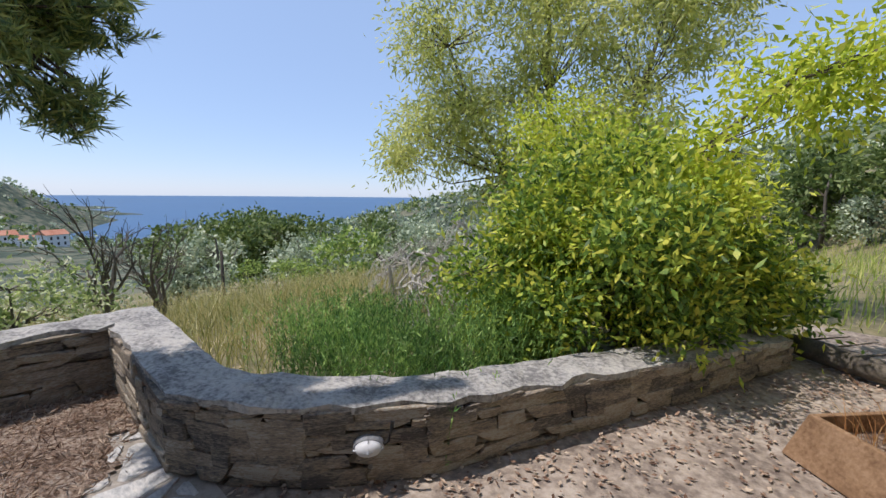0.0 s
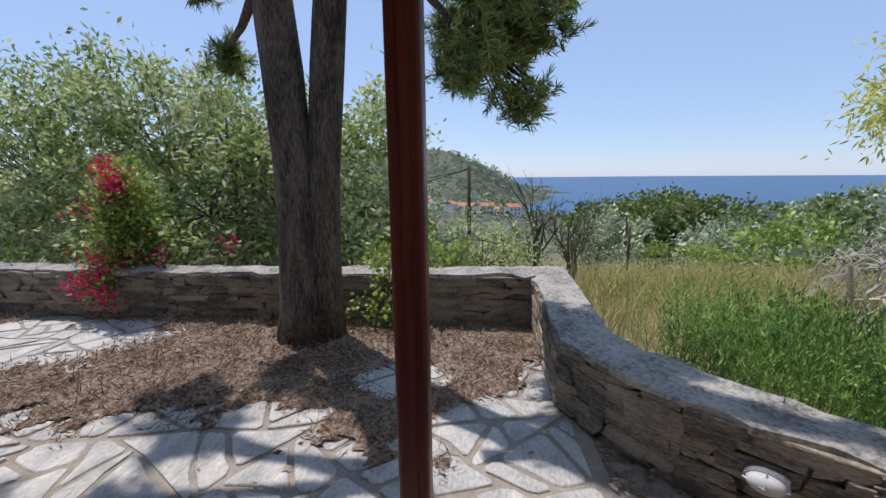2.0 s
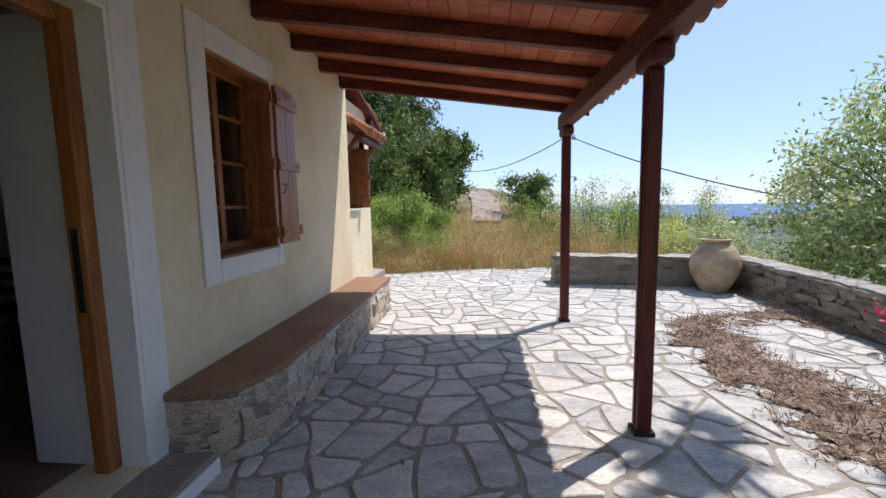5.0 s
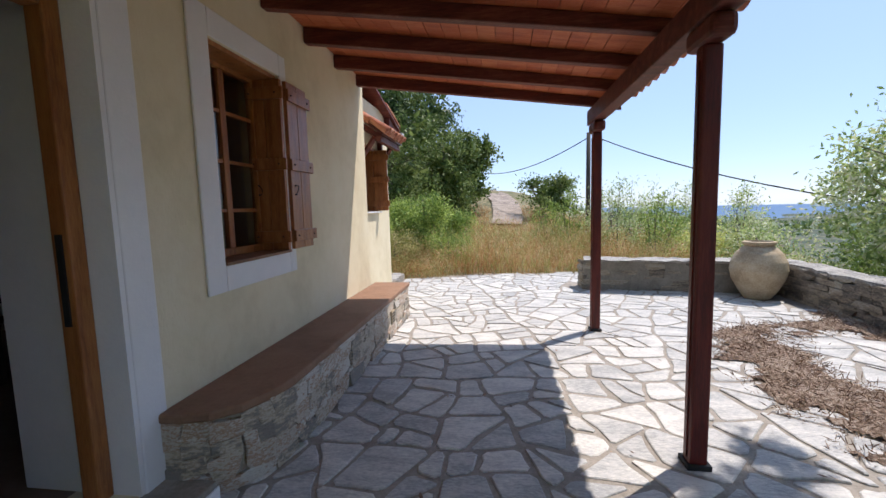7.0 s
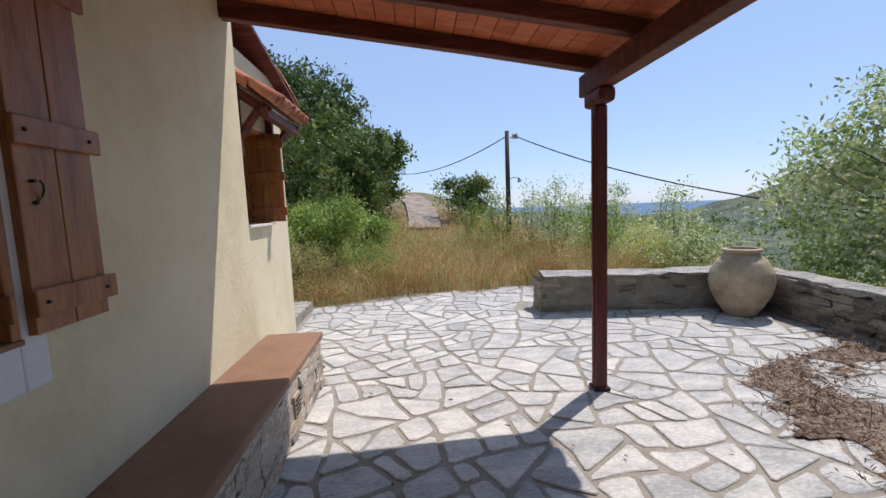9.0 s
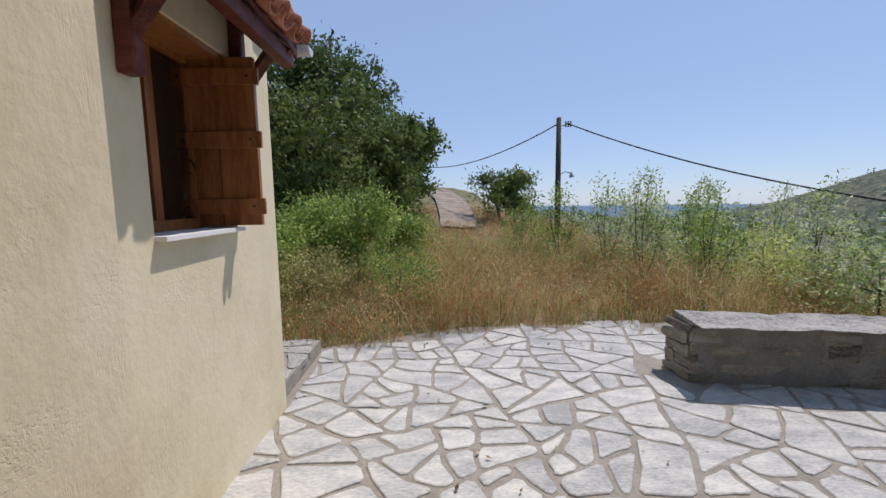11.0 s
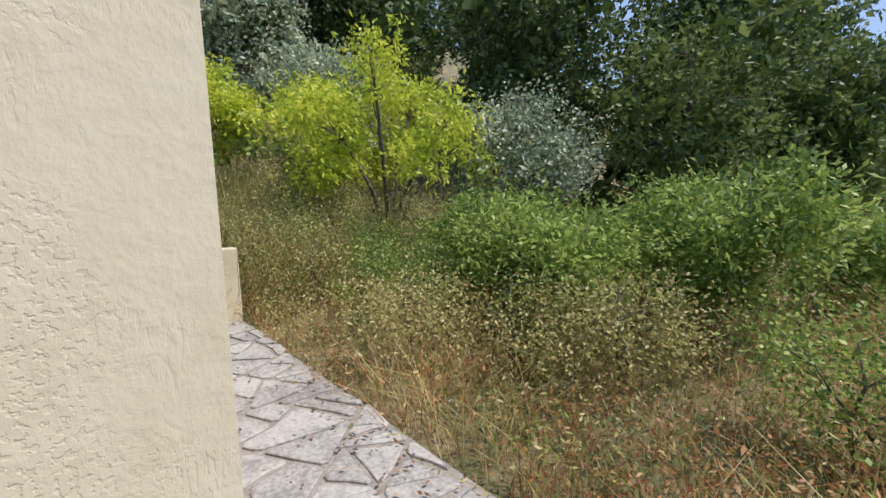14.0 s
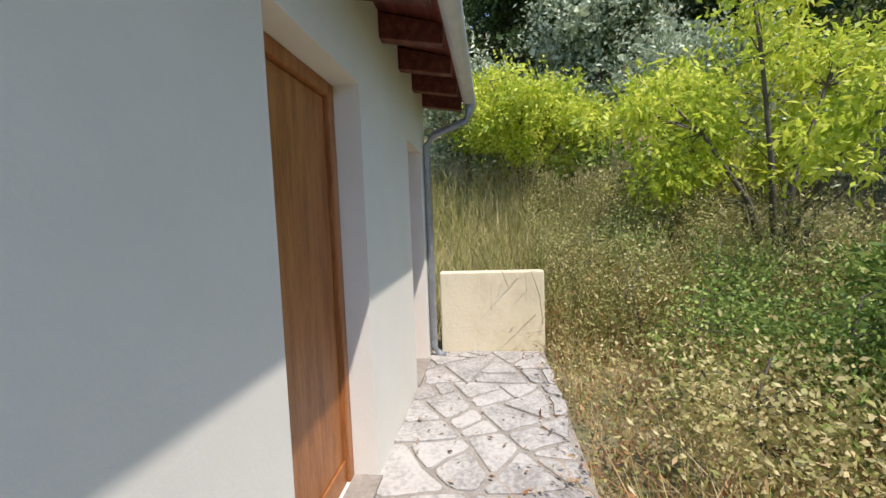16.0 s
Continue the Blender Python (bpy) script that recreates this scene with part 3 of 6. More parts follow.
def tiled(parent, origin, down, across, rows, cols, step=0.36, pitch=0.2, mesh=None, lift=0.05):
    """Rows of barrel tiles, cover tiles over pan tiles, on a slope: down and across are unit ways."""
    down, across = Vector(down).normalized(), Vector(across).normalized()
    up = across.cross(down).normalized()
    if up.z < 0:
        up = -up
    rot = Matrix((-down, up.cross(-down), up)).transposed().to_4x4()
    for c in range(cols):
        for r in range(rows):
            for pan in (0, 1):
                p = Vector(origin) - down * (r * step) + across * ((c + 0.5 * pan) * pitch) + up * (lift if pan == 0 else lift + 0.02)
                ob = new("roof_tile", mesh or BARREL)
                m = Matrix.Translation(p) @ rot @ Matrix.Rotation(radians(random.uniform(-1.5, 1.5) - 3), 4, "Y")
                if pan:
                    m = m @ Matrix.Rotation(math.pi, 4, "X")
                ob.matrix_world = m
                adopt(parent, ob)


# ---- porch roof ----
porch = empty("porch_roof", 0.2, -2.5, 2.4)
tagged(porch, "lean-to porch roof of red-stained rafters, boards and clay tiles", "porch roof")
PY0, PY1, BX = -5.2, 0.45, -1.1
ZB, ZW = 2.44, 2.87        # underside of the rafters at the beam and at the wall
slope = (ZW - ZB) / (WX - BX)
for py in (-4.92, -2.47, -0.11):
    p = empty("porch_post", BX, py, 0)
    tagged(p, "square dark red-stained timber post", "post", "porch posts")
    a = Acc(); a.box(-0.046, 0.046, -0.046, 0.046, 0, 2.17)
    ob = put("shaft", a, REDWOOD, p, bevel=0.012)
    for s_ in (-1, 1):
        g = Acc(); g.box(s_ * 0.049 - 0.004, s_ * 0.049 + 0.004, -0.012, 0.012, 0.05, 2.1)
        put("fillet", g, REDWOOD, p)
    c = Acc(); c.box(-0.06, 0.06, -0.15, 0.15, 2.17, 2.28)
    put("bracket", c, BEAMWOOD, p, bevel=0.03)
    f = Acc(); f.box(-0.062, 0.062, -0.062, 0.062, 0, 0.03)
    put("foot", f, DARK, p, bevel=0.005)
box("beam", BX - 0.06, BX + 0.06, PY0 + 0.05, PY1 - 0.05, 2.28, 2.44, BEAMWOOD, porch, 0.01)
XO = -1.42
for i in range(9):
    y = -5.10 + 0.655 * i
    a = Acc()
    zl = ZB + (XO + 0.1 - BX) * slope
    y0, y1 = y - 0.04, y + 0.04
    a.add([(XO + 0.1, y0, zl + 0.04), (XO + 0.1, y1, zl + 0.04), (WX, y0, ZW), (WX, y1, ZW), (XO + 0.1, y0, zl + 0.13), (XO + 0.1, y1, zl + 0.13), (WX, y0, ZW + 0.13), (WX, y1, ZW + 0.13)],
          [(0, 1, 3, 2), (4, 6, 7, 5), (0, 4, 5, 1), (2, 3, 7, 6), (0, 2, 6, 4), (1, 5, 7, 3)])
    adopt(porch, put("rafter", a, BEAMWOOD, bevel=0.008))
# boards run along y, lapped over the rafters
nb = 22
for i in range(nb):
    x0 = XO + (WX - XO) * i / nb
    x1 = XO + (WX - XO) * (i + 1) / nb - 0.006
    za, zb = ZB + 0.132 + (x0 - BX) * slope, ZB + 0.132 + (x1 - BX) * slope
    a = Acc()
    a.add([(x0, PY0, za), (x1, PY0, zb), (x1, PY1, zb), (x0, PY1, za), (x0, PY0, za + 0.022), (x1, PY0, zb + 0.022), (x1, PY1, zb + 0.022), (x0, PY1, za + 0.022)],
          [(0, 3, 2, 1), (4, 5, 6, 7), (0, 1, 5, 4), (1, 2, 6, 5), (2, 3, 7, 6), (3, 0, 4, 7)])
    adopt(porch, put("board", a, BOARDS))
sl = Vector((-1, 0, -slope)).normalized()
for nm, y0, y1 in (("verge_board", PY0 - 0.03, PY0 - 0.003), ("verge_board", PY1 + 0.003, PY1 + 0.03)):
    a = Acc()
    z0, z1 = ZB + (XO - BX) * slope, ZW
    a.add([(XO, y0, z0 + 0.06), (XO, y1, z0 + 0.06), (WX, y0, z1 + 0.06), (WX, y1, z1 + 0.06), (XO, y0, z0 + 0.19), (XO, y1, z0 + 0.19), (WX, y0, z1 + 0.19), (WX, y1, z1 + 0.19)],
          [(0, 1, 3, 2), (4, 6, 7, 5), (0, 4, 5, 1), (2, 3, 7, 6), (0, 2, 6, 4), (1, 5, 7, 3)])
    adopt(porch, put(nm, a, BEAMWOOD))
tiled(porch, (XO - 0.10, PY0 + 0.1, ZB + (XO - BX) * slope + 0.155), sl, (0, 1, 0), 2, 28)
sheet = Acc()
sheet.add([(XO + 0.5, PY0, ZB + 0.16 + (XO + 0.5 - BX) * slope), (WX, PY0, ZW + 0.16), (WX, PY1, ZW + 0.16), (XO + 0.5, PY1, ZB + 0.16 + (XO + 0.5 - BX) * slope),
           (XO + 0.5, PY0, ZB + 0.24 + (XO + 0.5 - BX) * slope), (WX, PY0, ZW + 0.24), (WX, PY1, ZW + 0.24), (XO + 0.5, PY1, ZB + 0.24 + (XO + 0.5 - BX) * slope)],
          [(0, 3, 2, 1), (4, 5, 6, 7), (0, 1, 5, 4), (1, 2, 6, 5), (2, 3, 7, 6), (3, 0, 4, 7)])
adopt(porch, put("tile_bed", sheet, TILE))

# ---- house roof: eaves along the south wall ----
roof = empty("house_roof", 4, -1, 2.6)
tagged(roof, "low clay-tiled house roof with red-stained eaves", "roof", kind="structure")
a = Acc()
EZ = 2.68
for y0, z0, y1, z1 in ((-7.46, EZ + 0.06, 1.0, EZ + 2.3),):
    a.add([(1.66, y0, z0), (6.3, y0, z0), (6.3, y1, z1), (1.66, y1, z1), (1.66, y0, z0 + 0.03), (6.3, y0, z0 + 0.03), (6.3, y1, z1 + 0.03), (1.66, y1, z1 + 0.03)],
          [(0, 3, 2, 1), (4, 5, 6, 7), (0, 1, 5, 4), (1, 2, 6, 5), (2, 3, 7, 6), (3, 0, 4, 7)])
adopt(roof, put("sheathing", a, BEAMWOOD))
for i in range(9):
    x = 1.75 + 0.55 * i
    a = Acc()
    a.add([(x - 0.045, -7.42, EZ - 0.06), (x + 0.045, -7.42, EZ - 0.06), (x + 0.045, -6.9, EZ + 0.03), (x - 0.045, -6.9, EZ + 0.03), (x - 0.045, -7.42, EZ + 0.065), (x + 0.045, -7.42, EZ + 0.065), (x + 0.045, -6.9, EZ + 0.2), (x - 0.045, -6.9, EZ + 0.2)],
          [(0, 3, 2, 1), (4, 5, 6, 7), (0, 1, 5, 4), (1, 2, 6, 5), (2, 3, 7, 6), (3, 0, 4, 7)])
    adopt(roof, put("rafter", a, BEAMWOOD, bevel=0.006))
tiled(roof, (1.75, -7.50, EZ + 0.09), (0, -1, -0.264), (1, 0, 0), 2, 23)
bk = Acc()
bk.add([(1.66, -6.8, EZ + 0.27), (6.3, -6.8, EZ + 0.27), (6.3, 1.0, EZ + 2.33), (1.66, 1.0, EZ + 2.33), (1.66, 5.5, EZ + 1.1), (6.3, 5.5, EZ + 1.1)], [(0, 1, 2, 3), (3, 2, 5, 4)])
adopt(roof, put("tile_field", bk, TILE))
gut = empty("gutter", 4, -7.50, EZ)
tagged(gut, "pale half-round rain gutter with grey downpipe", "gutter")
a = Acc()
n = 9
for x in (1.62, 6.34):
    for r in (0.065, 0.058):
        a.v += [(x, -7.50 + r * math.cos(math.pi + math.pi * k / (n - 1)), EZ + 0.045 + r * math.sin(math.pi + math.pi * k / (n - 1))) for k in range(n)]
for k in range(n - 1):
    a.f += [(k, 2 * n + k, 2 * n + k + 1, k + 1), (n + k, n + k + 1, 3 * n + k + 1, 3 * n + k)]
a.f += [tuple(range(n)), tuple(range(2 * n, 3 * n))]
adopt(gut, put("trough", a, GUTTER, smooth=False))
a = Acc()
a.tube([(6.08, -7.50, EZ), (6.08, -7.50, EZ - 0.10), (6.06, -7.46, EZ - 0.18), (6.02, -7.14, EZ - 0.30), (6.02, -7.07, EZ - 0.40), (6.02, -7.07, 0.22), (6.02, -7.12, 0.15), (6.02, -7.19, 0.13)], 0.036, 10)
adopt(gut, put("downpipe", a, METAL, smooth=True))

# canopy over the small window
can = empty("window_canopy", W2, -6.2, 2.4)
tagged(can, "small clay-tiled canopy on red-stained timber brackets", "canopy")
CX, CZ0, CZ1, CY0, CY1 = 1.46, 2.36, 2.62, -6.62, -5.60
for y in (-5.65, -6.52):
    a = Acc(); a.box(W2 - 0.07, W2, y - 0.035, y + 0.035, 1.98, CZ1 - 0.02)
    adopt(can, put("wall_post", a, BEAMWOOD, bevel=0.012))
    a = Acc(); a.tube([(W2 - 0.04, y, 2.12), (CX + 0.12, y, CZ0 - 0.0)], 0.036, 4)
    adopt(can, put("strut", a, BEAMWOOD))
    a = Acc(); a.tube([(W2, y, CZ1 - 0.06), (CX + 0.02, y, CZ0 - 0.02)], 0.04, 4)
    adopt(can, put("rafter", a, BEAMWOOD))
box("front_beam", CX + 0.02, CX + 0.09, CY0, CY1, CZ0 - 0.06, CZ0 + 0.02, BEAMWOOD, can, 0.006)
a = Acc()
a.add([(CX, CY0, CZ0 + 0.02), (W2, CY0, CZ1 + 0.02), (W2, CY1, CZ1 + 0.02), (CX, CY1, CZ0 + 0.02), (CX, CY0, CZ0 + 0.045), (W2, CY0, CZ1 + 0.045), (W2, CY1, CZ1 + 0.045), (CX, CY1, CZ0 + 0.045)],
      [(0, 3, 2, 1), (4, 5, 6, 7), (0, 1, 5, 4), (1, 2, 6, 5), (2, 3, 7, 6), (3, 0, 4, 7)])
adopt(can, put("boarding", a, BEAMWOOD))
SMALL = barrel(0.07, 0.30, 0.058)
tiled(can, (CX - 0.05, CY0 + 0.07, CZ0 + 0.045), (-0.42, 0, -0.26), (0, 1, 0), 2, 6, 0.26, 0.17, SMALL, 0.03)


# ---- stone-faced low walls ----
def stone_variants(k=10):
    out = []
    rng = np.random.default_rng(5)
    for _ in range(k):
        bm = bmesh.new()
        bmesh.ops.create_cube(bm, size=1)
        sk = rng.normal(0, 0.09, (4, 2))
        for v in bm.verts:
            k_ = (v.co.x > 0) * 2 + (v.co.z > 0)
            v.co.x += sk[k_][0]
            v.co.z += sk[k_][1] * 1.3
        bmesh.ops.bevel(bm, geom=bm.edges[:], offset=0.10, segments=1, affect="EDGES")
        for v in bm.verts:
            v.co += Vector(rng.normal(0, 0.045, 3))
        me = bpy.data.meshes.new("stone")
        bm.to_mesh(me); bm.free()
        out.append(me)
    return out


STONES = stone_variants()


def restone(mat):
    got = []
    for me in STONES:
        c = me.copy(); c.materials.append(mat); got.append(c)
    return got


SCHISTS, BENCHES = restone(SCHIST), restone(BENCHSTONE)


def face_stones(parent, p, q, z0, za, zb, meshes, rng, out, depth=0.05, mean=0.27, course=0.062):
    """Lay courses of flat stones on a wall face from p to q, whose top goes from za to zb."""
    p, q = np.array(p, float), np.array(q, float)
    L = np.linalg.norm(q - p)
    ang = math.atan2(q[1] - p[1], q[0] - p[0])
    z = z0
    while z < max(za, zb) - 0.03:
        h = course * rng.uniform(0.55, 1.75)
        u = -rng.uniform(0, 0.1)
        while u < L - 0.02:
            w = mean * rng.uniform(0.45, 1.7)
            a, b = max(u, 0), min(u + w, L)
            top = za + (zb - za) * (a + b) / 2 / L
            hh = min(h, top - z)
            if hh > 0.025 and b - a > 0.03:
                c = p + (q - p) * ((a + b) / 2 / L)
                ob = new("stone", meshes[rng.integers(len(meshes))])
                d_ = depth * rng.uniform(0.55, 1.35)
                ob.matrix_world = Matrix.Translation((c[0] + out[0] * 0.004, c[1] + out[1] * 0.004, z + hh / 2)) @ Matrix.Rotation(ang, 4, "Z") @ Matrix.Rotation(radians(rng.normal(0, 2.6)), 4, "Y") @ Matrix.Diagonal((b - a + 0.004, d_, hh + 0.002, 1))
                adopt(parent, ob)
            u += w
        z += h


def low_wall(name, line, tops, thick, label, rng, caps=True):
    """A stone-faced wall along an inner line; it thickens to the left of the line's way."""
    core, cap = Acc(), Acc()
    pts = [np.array(p, float) for p in line]
    nrm = []
    for i in range(len(pts)):
        d_ = unit(pts[min(i + 1, len(pts) - 1)] - pts[max(i - 1, 0)])
        nrm.append(np.array([-d_[1], d_[0]]))
    root = None
    inn, outp = [p + n * 0.02 for p, n in zip(pts, nrm)], [p + n * thick for p, n in zip(pts, nrm)]
    for i in range(len(pts) - 1):
        b = [inn[i], inn[i + 1], outp[i + 1], outp[i]]
        zs = [tops[i], tops[i + 1], tops[i + 1], tops[i]]
        core.add([(*q, -0.4) for q in b] + [(*q, z - 0.04) for q, z in zip(b, zs)], [(0, 1, 5, 4), (1, 2, 6, 5), (2, 3, 7, 6), (3, 0, 4, 7), (4, 5, 6, 7)])
    root = tagged(put(name, core, WALLMORTAR), label, "wall", kind="structure")
    for i in range(len(pts) - 1):
        n_ = unit(nrm[i] + nrm[i + 1])
        face_stones(root, pts[i], pts[i + 1], 0.0, tops[i] - 0.035, tops[i + 1] - 0.035, SCHISTS, rng, -n_)
    # cap of rough slabs with a wavering edge
    m = 0
    rows = []
    for i in range(len(pts) - 1):
        L = np.linalg.norm(pts[i + 1] - pts[i]); k = max(2, int(L / 0.12))
        for j in range(k + (i == len(pts) - 2)):
            f = j / k
            a_, o_ = pts[i] + (pts[i + 1] - pts[i]) * f, outp[i] + (outp[i + 1] - outp[i]) * f
            n_ = unit(o_ - a_)
            z = tops[i] + (tops[i + 1] - tops[i]) * f
            rows.append((a_ - n_ * (0.02 + 0.018 * rng.normal()), a_ + n_ * thick * 0.5, o_ + n_ * 0.02, z))
    v, f = [], []
    for a_, c_, o_, z in rows:
        e = rng.normal(0, 0.007, 3)
        v += [(*a_, z - 0.05), (*a_, z - 0.008 + e[0]), (*c_, z + 0.004 + e[1]), (*o_, z - 0.008 + e[2]), (*o_, z - 0.05)]
    for j in range(len(rows) - 1):
        for k in range(4):
            f.append((j * 5 + k, j * 5 + k + 1, j * 5 + 5 + k + 1, j * 5 + 5 + k))
    f += [(0, 1, 2, 3, 4), tuple(len(v) - 5 + k for k in (4, 3, 2, 1, 0))]
    cap.add(v, f)
    adopt(root, put("coping", cap, CAP))
    return root


rng = np.random.default_rng(11)
low_wall("wall_parapet_west", [(-4.12, -7.0), (-3.95, -3.0), (-3.85, -0.8), (-3.80, 0.66)], [0.50, 0.50, 0.51, 0.53], 0.30, "low schist terrace wall with a weathered flat coping", rng)
low_wall("wall_parapet_north", [(-4.08, 0.64), (-3.0, 0.61), (-2.42, 0.60), (-2.10, 0.78), (-1.80, 1.02), (-1.40, 1.50), (-0.95, 2.5), (-0.45, 3.6), (0.0, 4.7)], [0.535, 0.49, 0.47, 0.46, 0.45, 0.42, 0.37, 0.31, 0.26], 0.30, "curving low schist wall with a weathered sloping coping", rng)
sw = low_wall("wall_parapet_south", [(-1.42, -7.30), (-2.6, -7.10), (-4.30, -6.86)][::-1], [0.50, 0.50, 0.50], -0.36, "low schist wall end with flat stone coping", rng)
face_stones(sw, (-1.42, -7.31), (-1.40, -7.63), 0, 0.455, 0.455, SCHISTS, rng, (0, 0), 0.04, 0.26)

# ---- bench ----
bench = empty("stone_bench", 1.35, -3.6, 0)
tagged(bench, "built-in stone bench with smooth brown cement top", "bench")
curve = [(1.6, -1.93), (1.50, -1.94), (1.38, -1.98), (1.27, -2.08), (1.19, -2.22), (1.16, -2.40), (1.155, -5.42), (1.60, -5.42)]
a = Acc()
n = len(curve)
a.add([(x + 0.010 * (x < 1.55), y, 0) for x, y in curve] + [(x + 0.010 * (x < 1.55), y, 0.40) for x, y in curve], [(i, i + 1, n + i + 1, n + i) for i in range(n - 1)])
adopt(bench, put("core", a, material("pale_mortar", [(0.36, 0.32, 0.26), (0.48, 0.44, 0.37)], 5, 0.95, 0.8, 60, 0.5)))
top = [(x - 0.03 * (x < 1.55), y + (0.03 if y > -2.2 else (-0.03 if y < -5 else 0))) for x, y in curve]
a = Acc()
a.add([(x, y, 0.40) for x, y in top] + [(x, y, 0.452) for x, y in top], [tuple(range(n))[::-1], tuple(range(n, 2 * n))] + [(i, (i + 1) % n, n + (i + 1) % n, n + i) for i in range(n)])
adopt(bench, put("seat", a, BENCHTOP, bevel=0.014))
for i in range(n - 1):
    face_stones(bench, curve[i], curve[i + 1], 0, 0.40, 0.40, BENCHES, rng, (-0.4, 0), 0.05, 0.22, 0.09)
box("vent_grille", 1.118, 1.135, -4.62, -4.50, 0.16, 0.30, JARCLAY, bench)
for i in range(4):
    box("vent_slat", 1.112, 1.119, -4.61, -4.51, 0.175 + 0.03 * i, 0.185 + 0.03 * i, DARK, bench)

# ---- clay jar ----
jar = empty("storage_jar", -3.68, -6.60, 0)
tagged(jar, "large pale clay storage jar with ribbed shoulders", "jar")
prof = [(0.15, 0.0), (0.17, 0.02), (0.24, 0.13), (0.315, 0.28), (0.345, 0.42), (0.33, 0.54), (0.27, 0.66), (0.20, 0.735), (0.17, 0.76), (0.20, 0.785), (0.205, 0.815), (0.17, 0.825), (0.15, 0.76)]
fine = []
for (r0, z0), (r1, z1) in zip(prof[:-1], prof[1:]):
    for k in range(6):
        f_ = k / 6
        z = z0 + (z1 - z0) * f_
        rib = 0.006 * max(0, math.sin(z * 170)) if 0.36 < z < 0.74 else 0
        fine.append((r0 + (r1 - r0) * f_ + rib, z))
sg = 32
a = Acc()
a.add([(r * math.cos(k * math.tau / sg), r * math.sin(k * math.tau / sg), z) for r, z in fine for k in range(sg)],
      [(i * sg + k, i * sg + (k + 1) % sg, (i + 1) * sg + (k + 1) % sg, (i + 1) * sg + k) for i in range(len(fine) - 1) for k in range(sg)] + [tuple(range(sg))[::-1]])
put("body", a, JARCLAY, jar, smooth=True)

# low plastered wall across the path, garden tap
lw = box("wall_low", 6.17, 6.32, -8.22, -7.13, 0.1, 0.97, PLASTER, None, 0.015)
tagged(lw, "low stained cream plastered wall across the path", "wall", kind="structure")
tap = empty("garden_tap", 2.9, EY, 0.38)
tagged(tap, "small brass garden tap on the house wall", "tap")
a = Acc()
a.tube([(0, 0, 0), (0, -0.08, 0), (0, -0.10, -0.01), (0, -0.115, -0.05)], [0.011, 0.012, 0.013, 0.011], 8)
a.tube([(0, -0.06, 0), (0, -0.06, 0.045)], 0.008, 8)
a.tube([(-0.03, -0.06, 0.05), (0.03, -0.06, 0.05)], 0.007, 6)
put("spout", a, POLEWOOD, tap, smooth=True)

# ---- pine with two stems ----
rng = np.random.default_rng(21)
pine = empty("pine_tree", -3.45, -1.37, 0)
tagged(pine, "old pine with two joined trunks and fissured bark", "tree")
a = Acc()
stems = [[(0.05, -0.05, -0.1), (0.02, -0.06, 0.25), (-0.02, -0.07, 0.8), (-0.05, -0.08, 1.5), (-0.06, -0.12, 2.3), (-0.05, -0.20, 3.4), (0.0, -0.5, 5.0), (0.1, -0.9, 7.0)],
         [(-0.05, 0.08, -0.1), (-0.06, 0.10, 0.3), (-0.06, 0.14, 0.9), (-0.08, 0.17, 1.5), (-0.10, 0.24, 2.3), (-0.12, 0.33, 3.2), (-0.2, 0.6, 4.6), (-0.4, 1.1, 6.5)]]
base = np.array([-3.45, -1.37, 0])
for st, rad in zip(stems, ([0.27, 0.20, 0.175, 0.165, 0.165, 0.15, 0.12, 0.08], [0.22, 0.165, 0.14, 0.135, 0.14, 0.13, 0.11, 0.07])):
    a.tube([base + np.array(p) for p in st], rad, 14)
bough_ends = [((-3.5, -1.0, 3.2), (-3.45, -0.3, 2.8), (-3.4, 0.22, 2.25)), ((-3.5, -1.0, 3.6), (-3.3, -0.3, 3.3), (-3.3, 0.15, 2.95)), ((-3.6, -0.9, 4.2), (-3.9, 0.4, 4.3), (-4.1, 1.4, 4.1)), ((-3.5, -1.9, 4.2), (-3.6, -2.6, 4.3), (-3.7, -3.1, 4.25)),
              ((-3.5, -1.7, 3.0), (-3.7, -2.0, 3.1), (-3.9, -2.4, 3.15)), ((-3.4, -2.0, 5.2), (-2.6, -2.8, 5.7), (-1.9, -3.3, 5.9)), ((-3.6, -0.8, 5.0), (-2.7, -0.4, 5.5), (-1.9, -0.2, 5.8)), ((-3.4, -2.0, 6.0), (-4.4, -2.6, 6.6), (-5.3, -3.0, 6.8)), ((-3.8, -0.4, 6.0), (-4.6, 0.6, 6.5), (-5.4, 1.4, 6.7)), ((-3.4, -2.1, 6.6), (-2.9, -1.7, 7.6), (-2.6, -1.2, 8.2)), ((-3.5, -1.6, 3.0), (-3.7, -1.9, 2.7), (-3.9, -2.25, 2.48)),
              # Four more boughs, out of view, added to shade the terrace and its wall.
              ((-3.45, -1.9, 4.4), (-3.4, -3.0, 4.6), (-3.3, -4.1, 4.8)), ((-3.45, -1.8, 4.2), (-3.2, -2.5, 4.6), (-3.05, -3.15, 4.7)), ((-3.5, -1.8, 4.6), (-3.9, -2.8, 4.9), (-4.25, -3.5, 5.0)), ((-3.5, -1.2, 3.9), (-3.6, -0.9, 4.1), (-3.75, -0.6, 4.2))]
for e in bough_ends:
    a.tube(e, [0.055, 0.035, 0.015], 7, False)
tufts = []
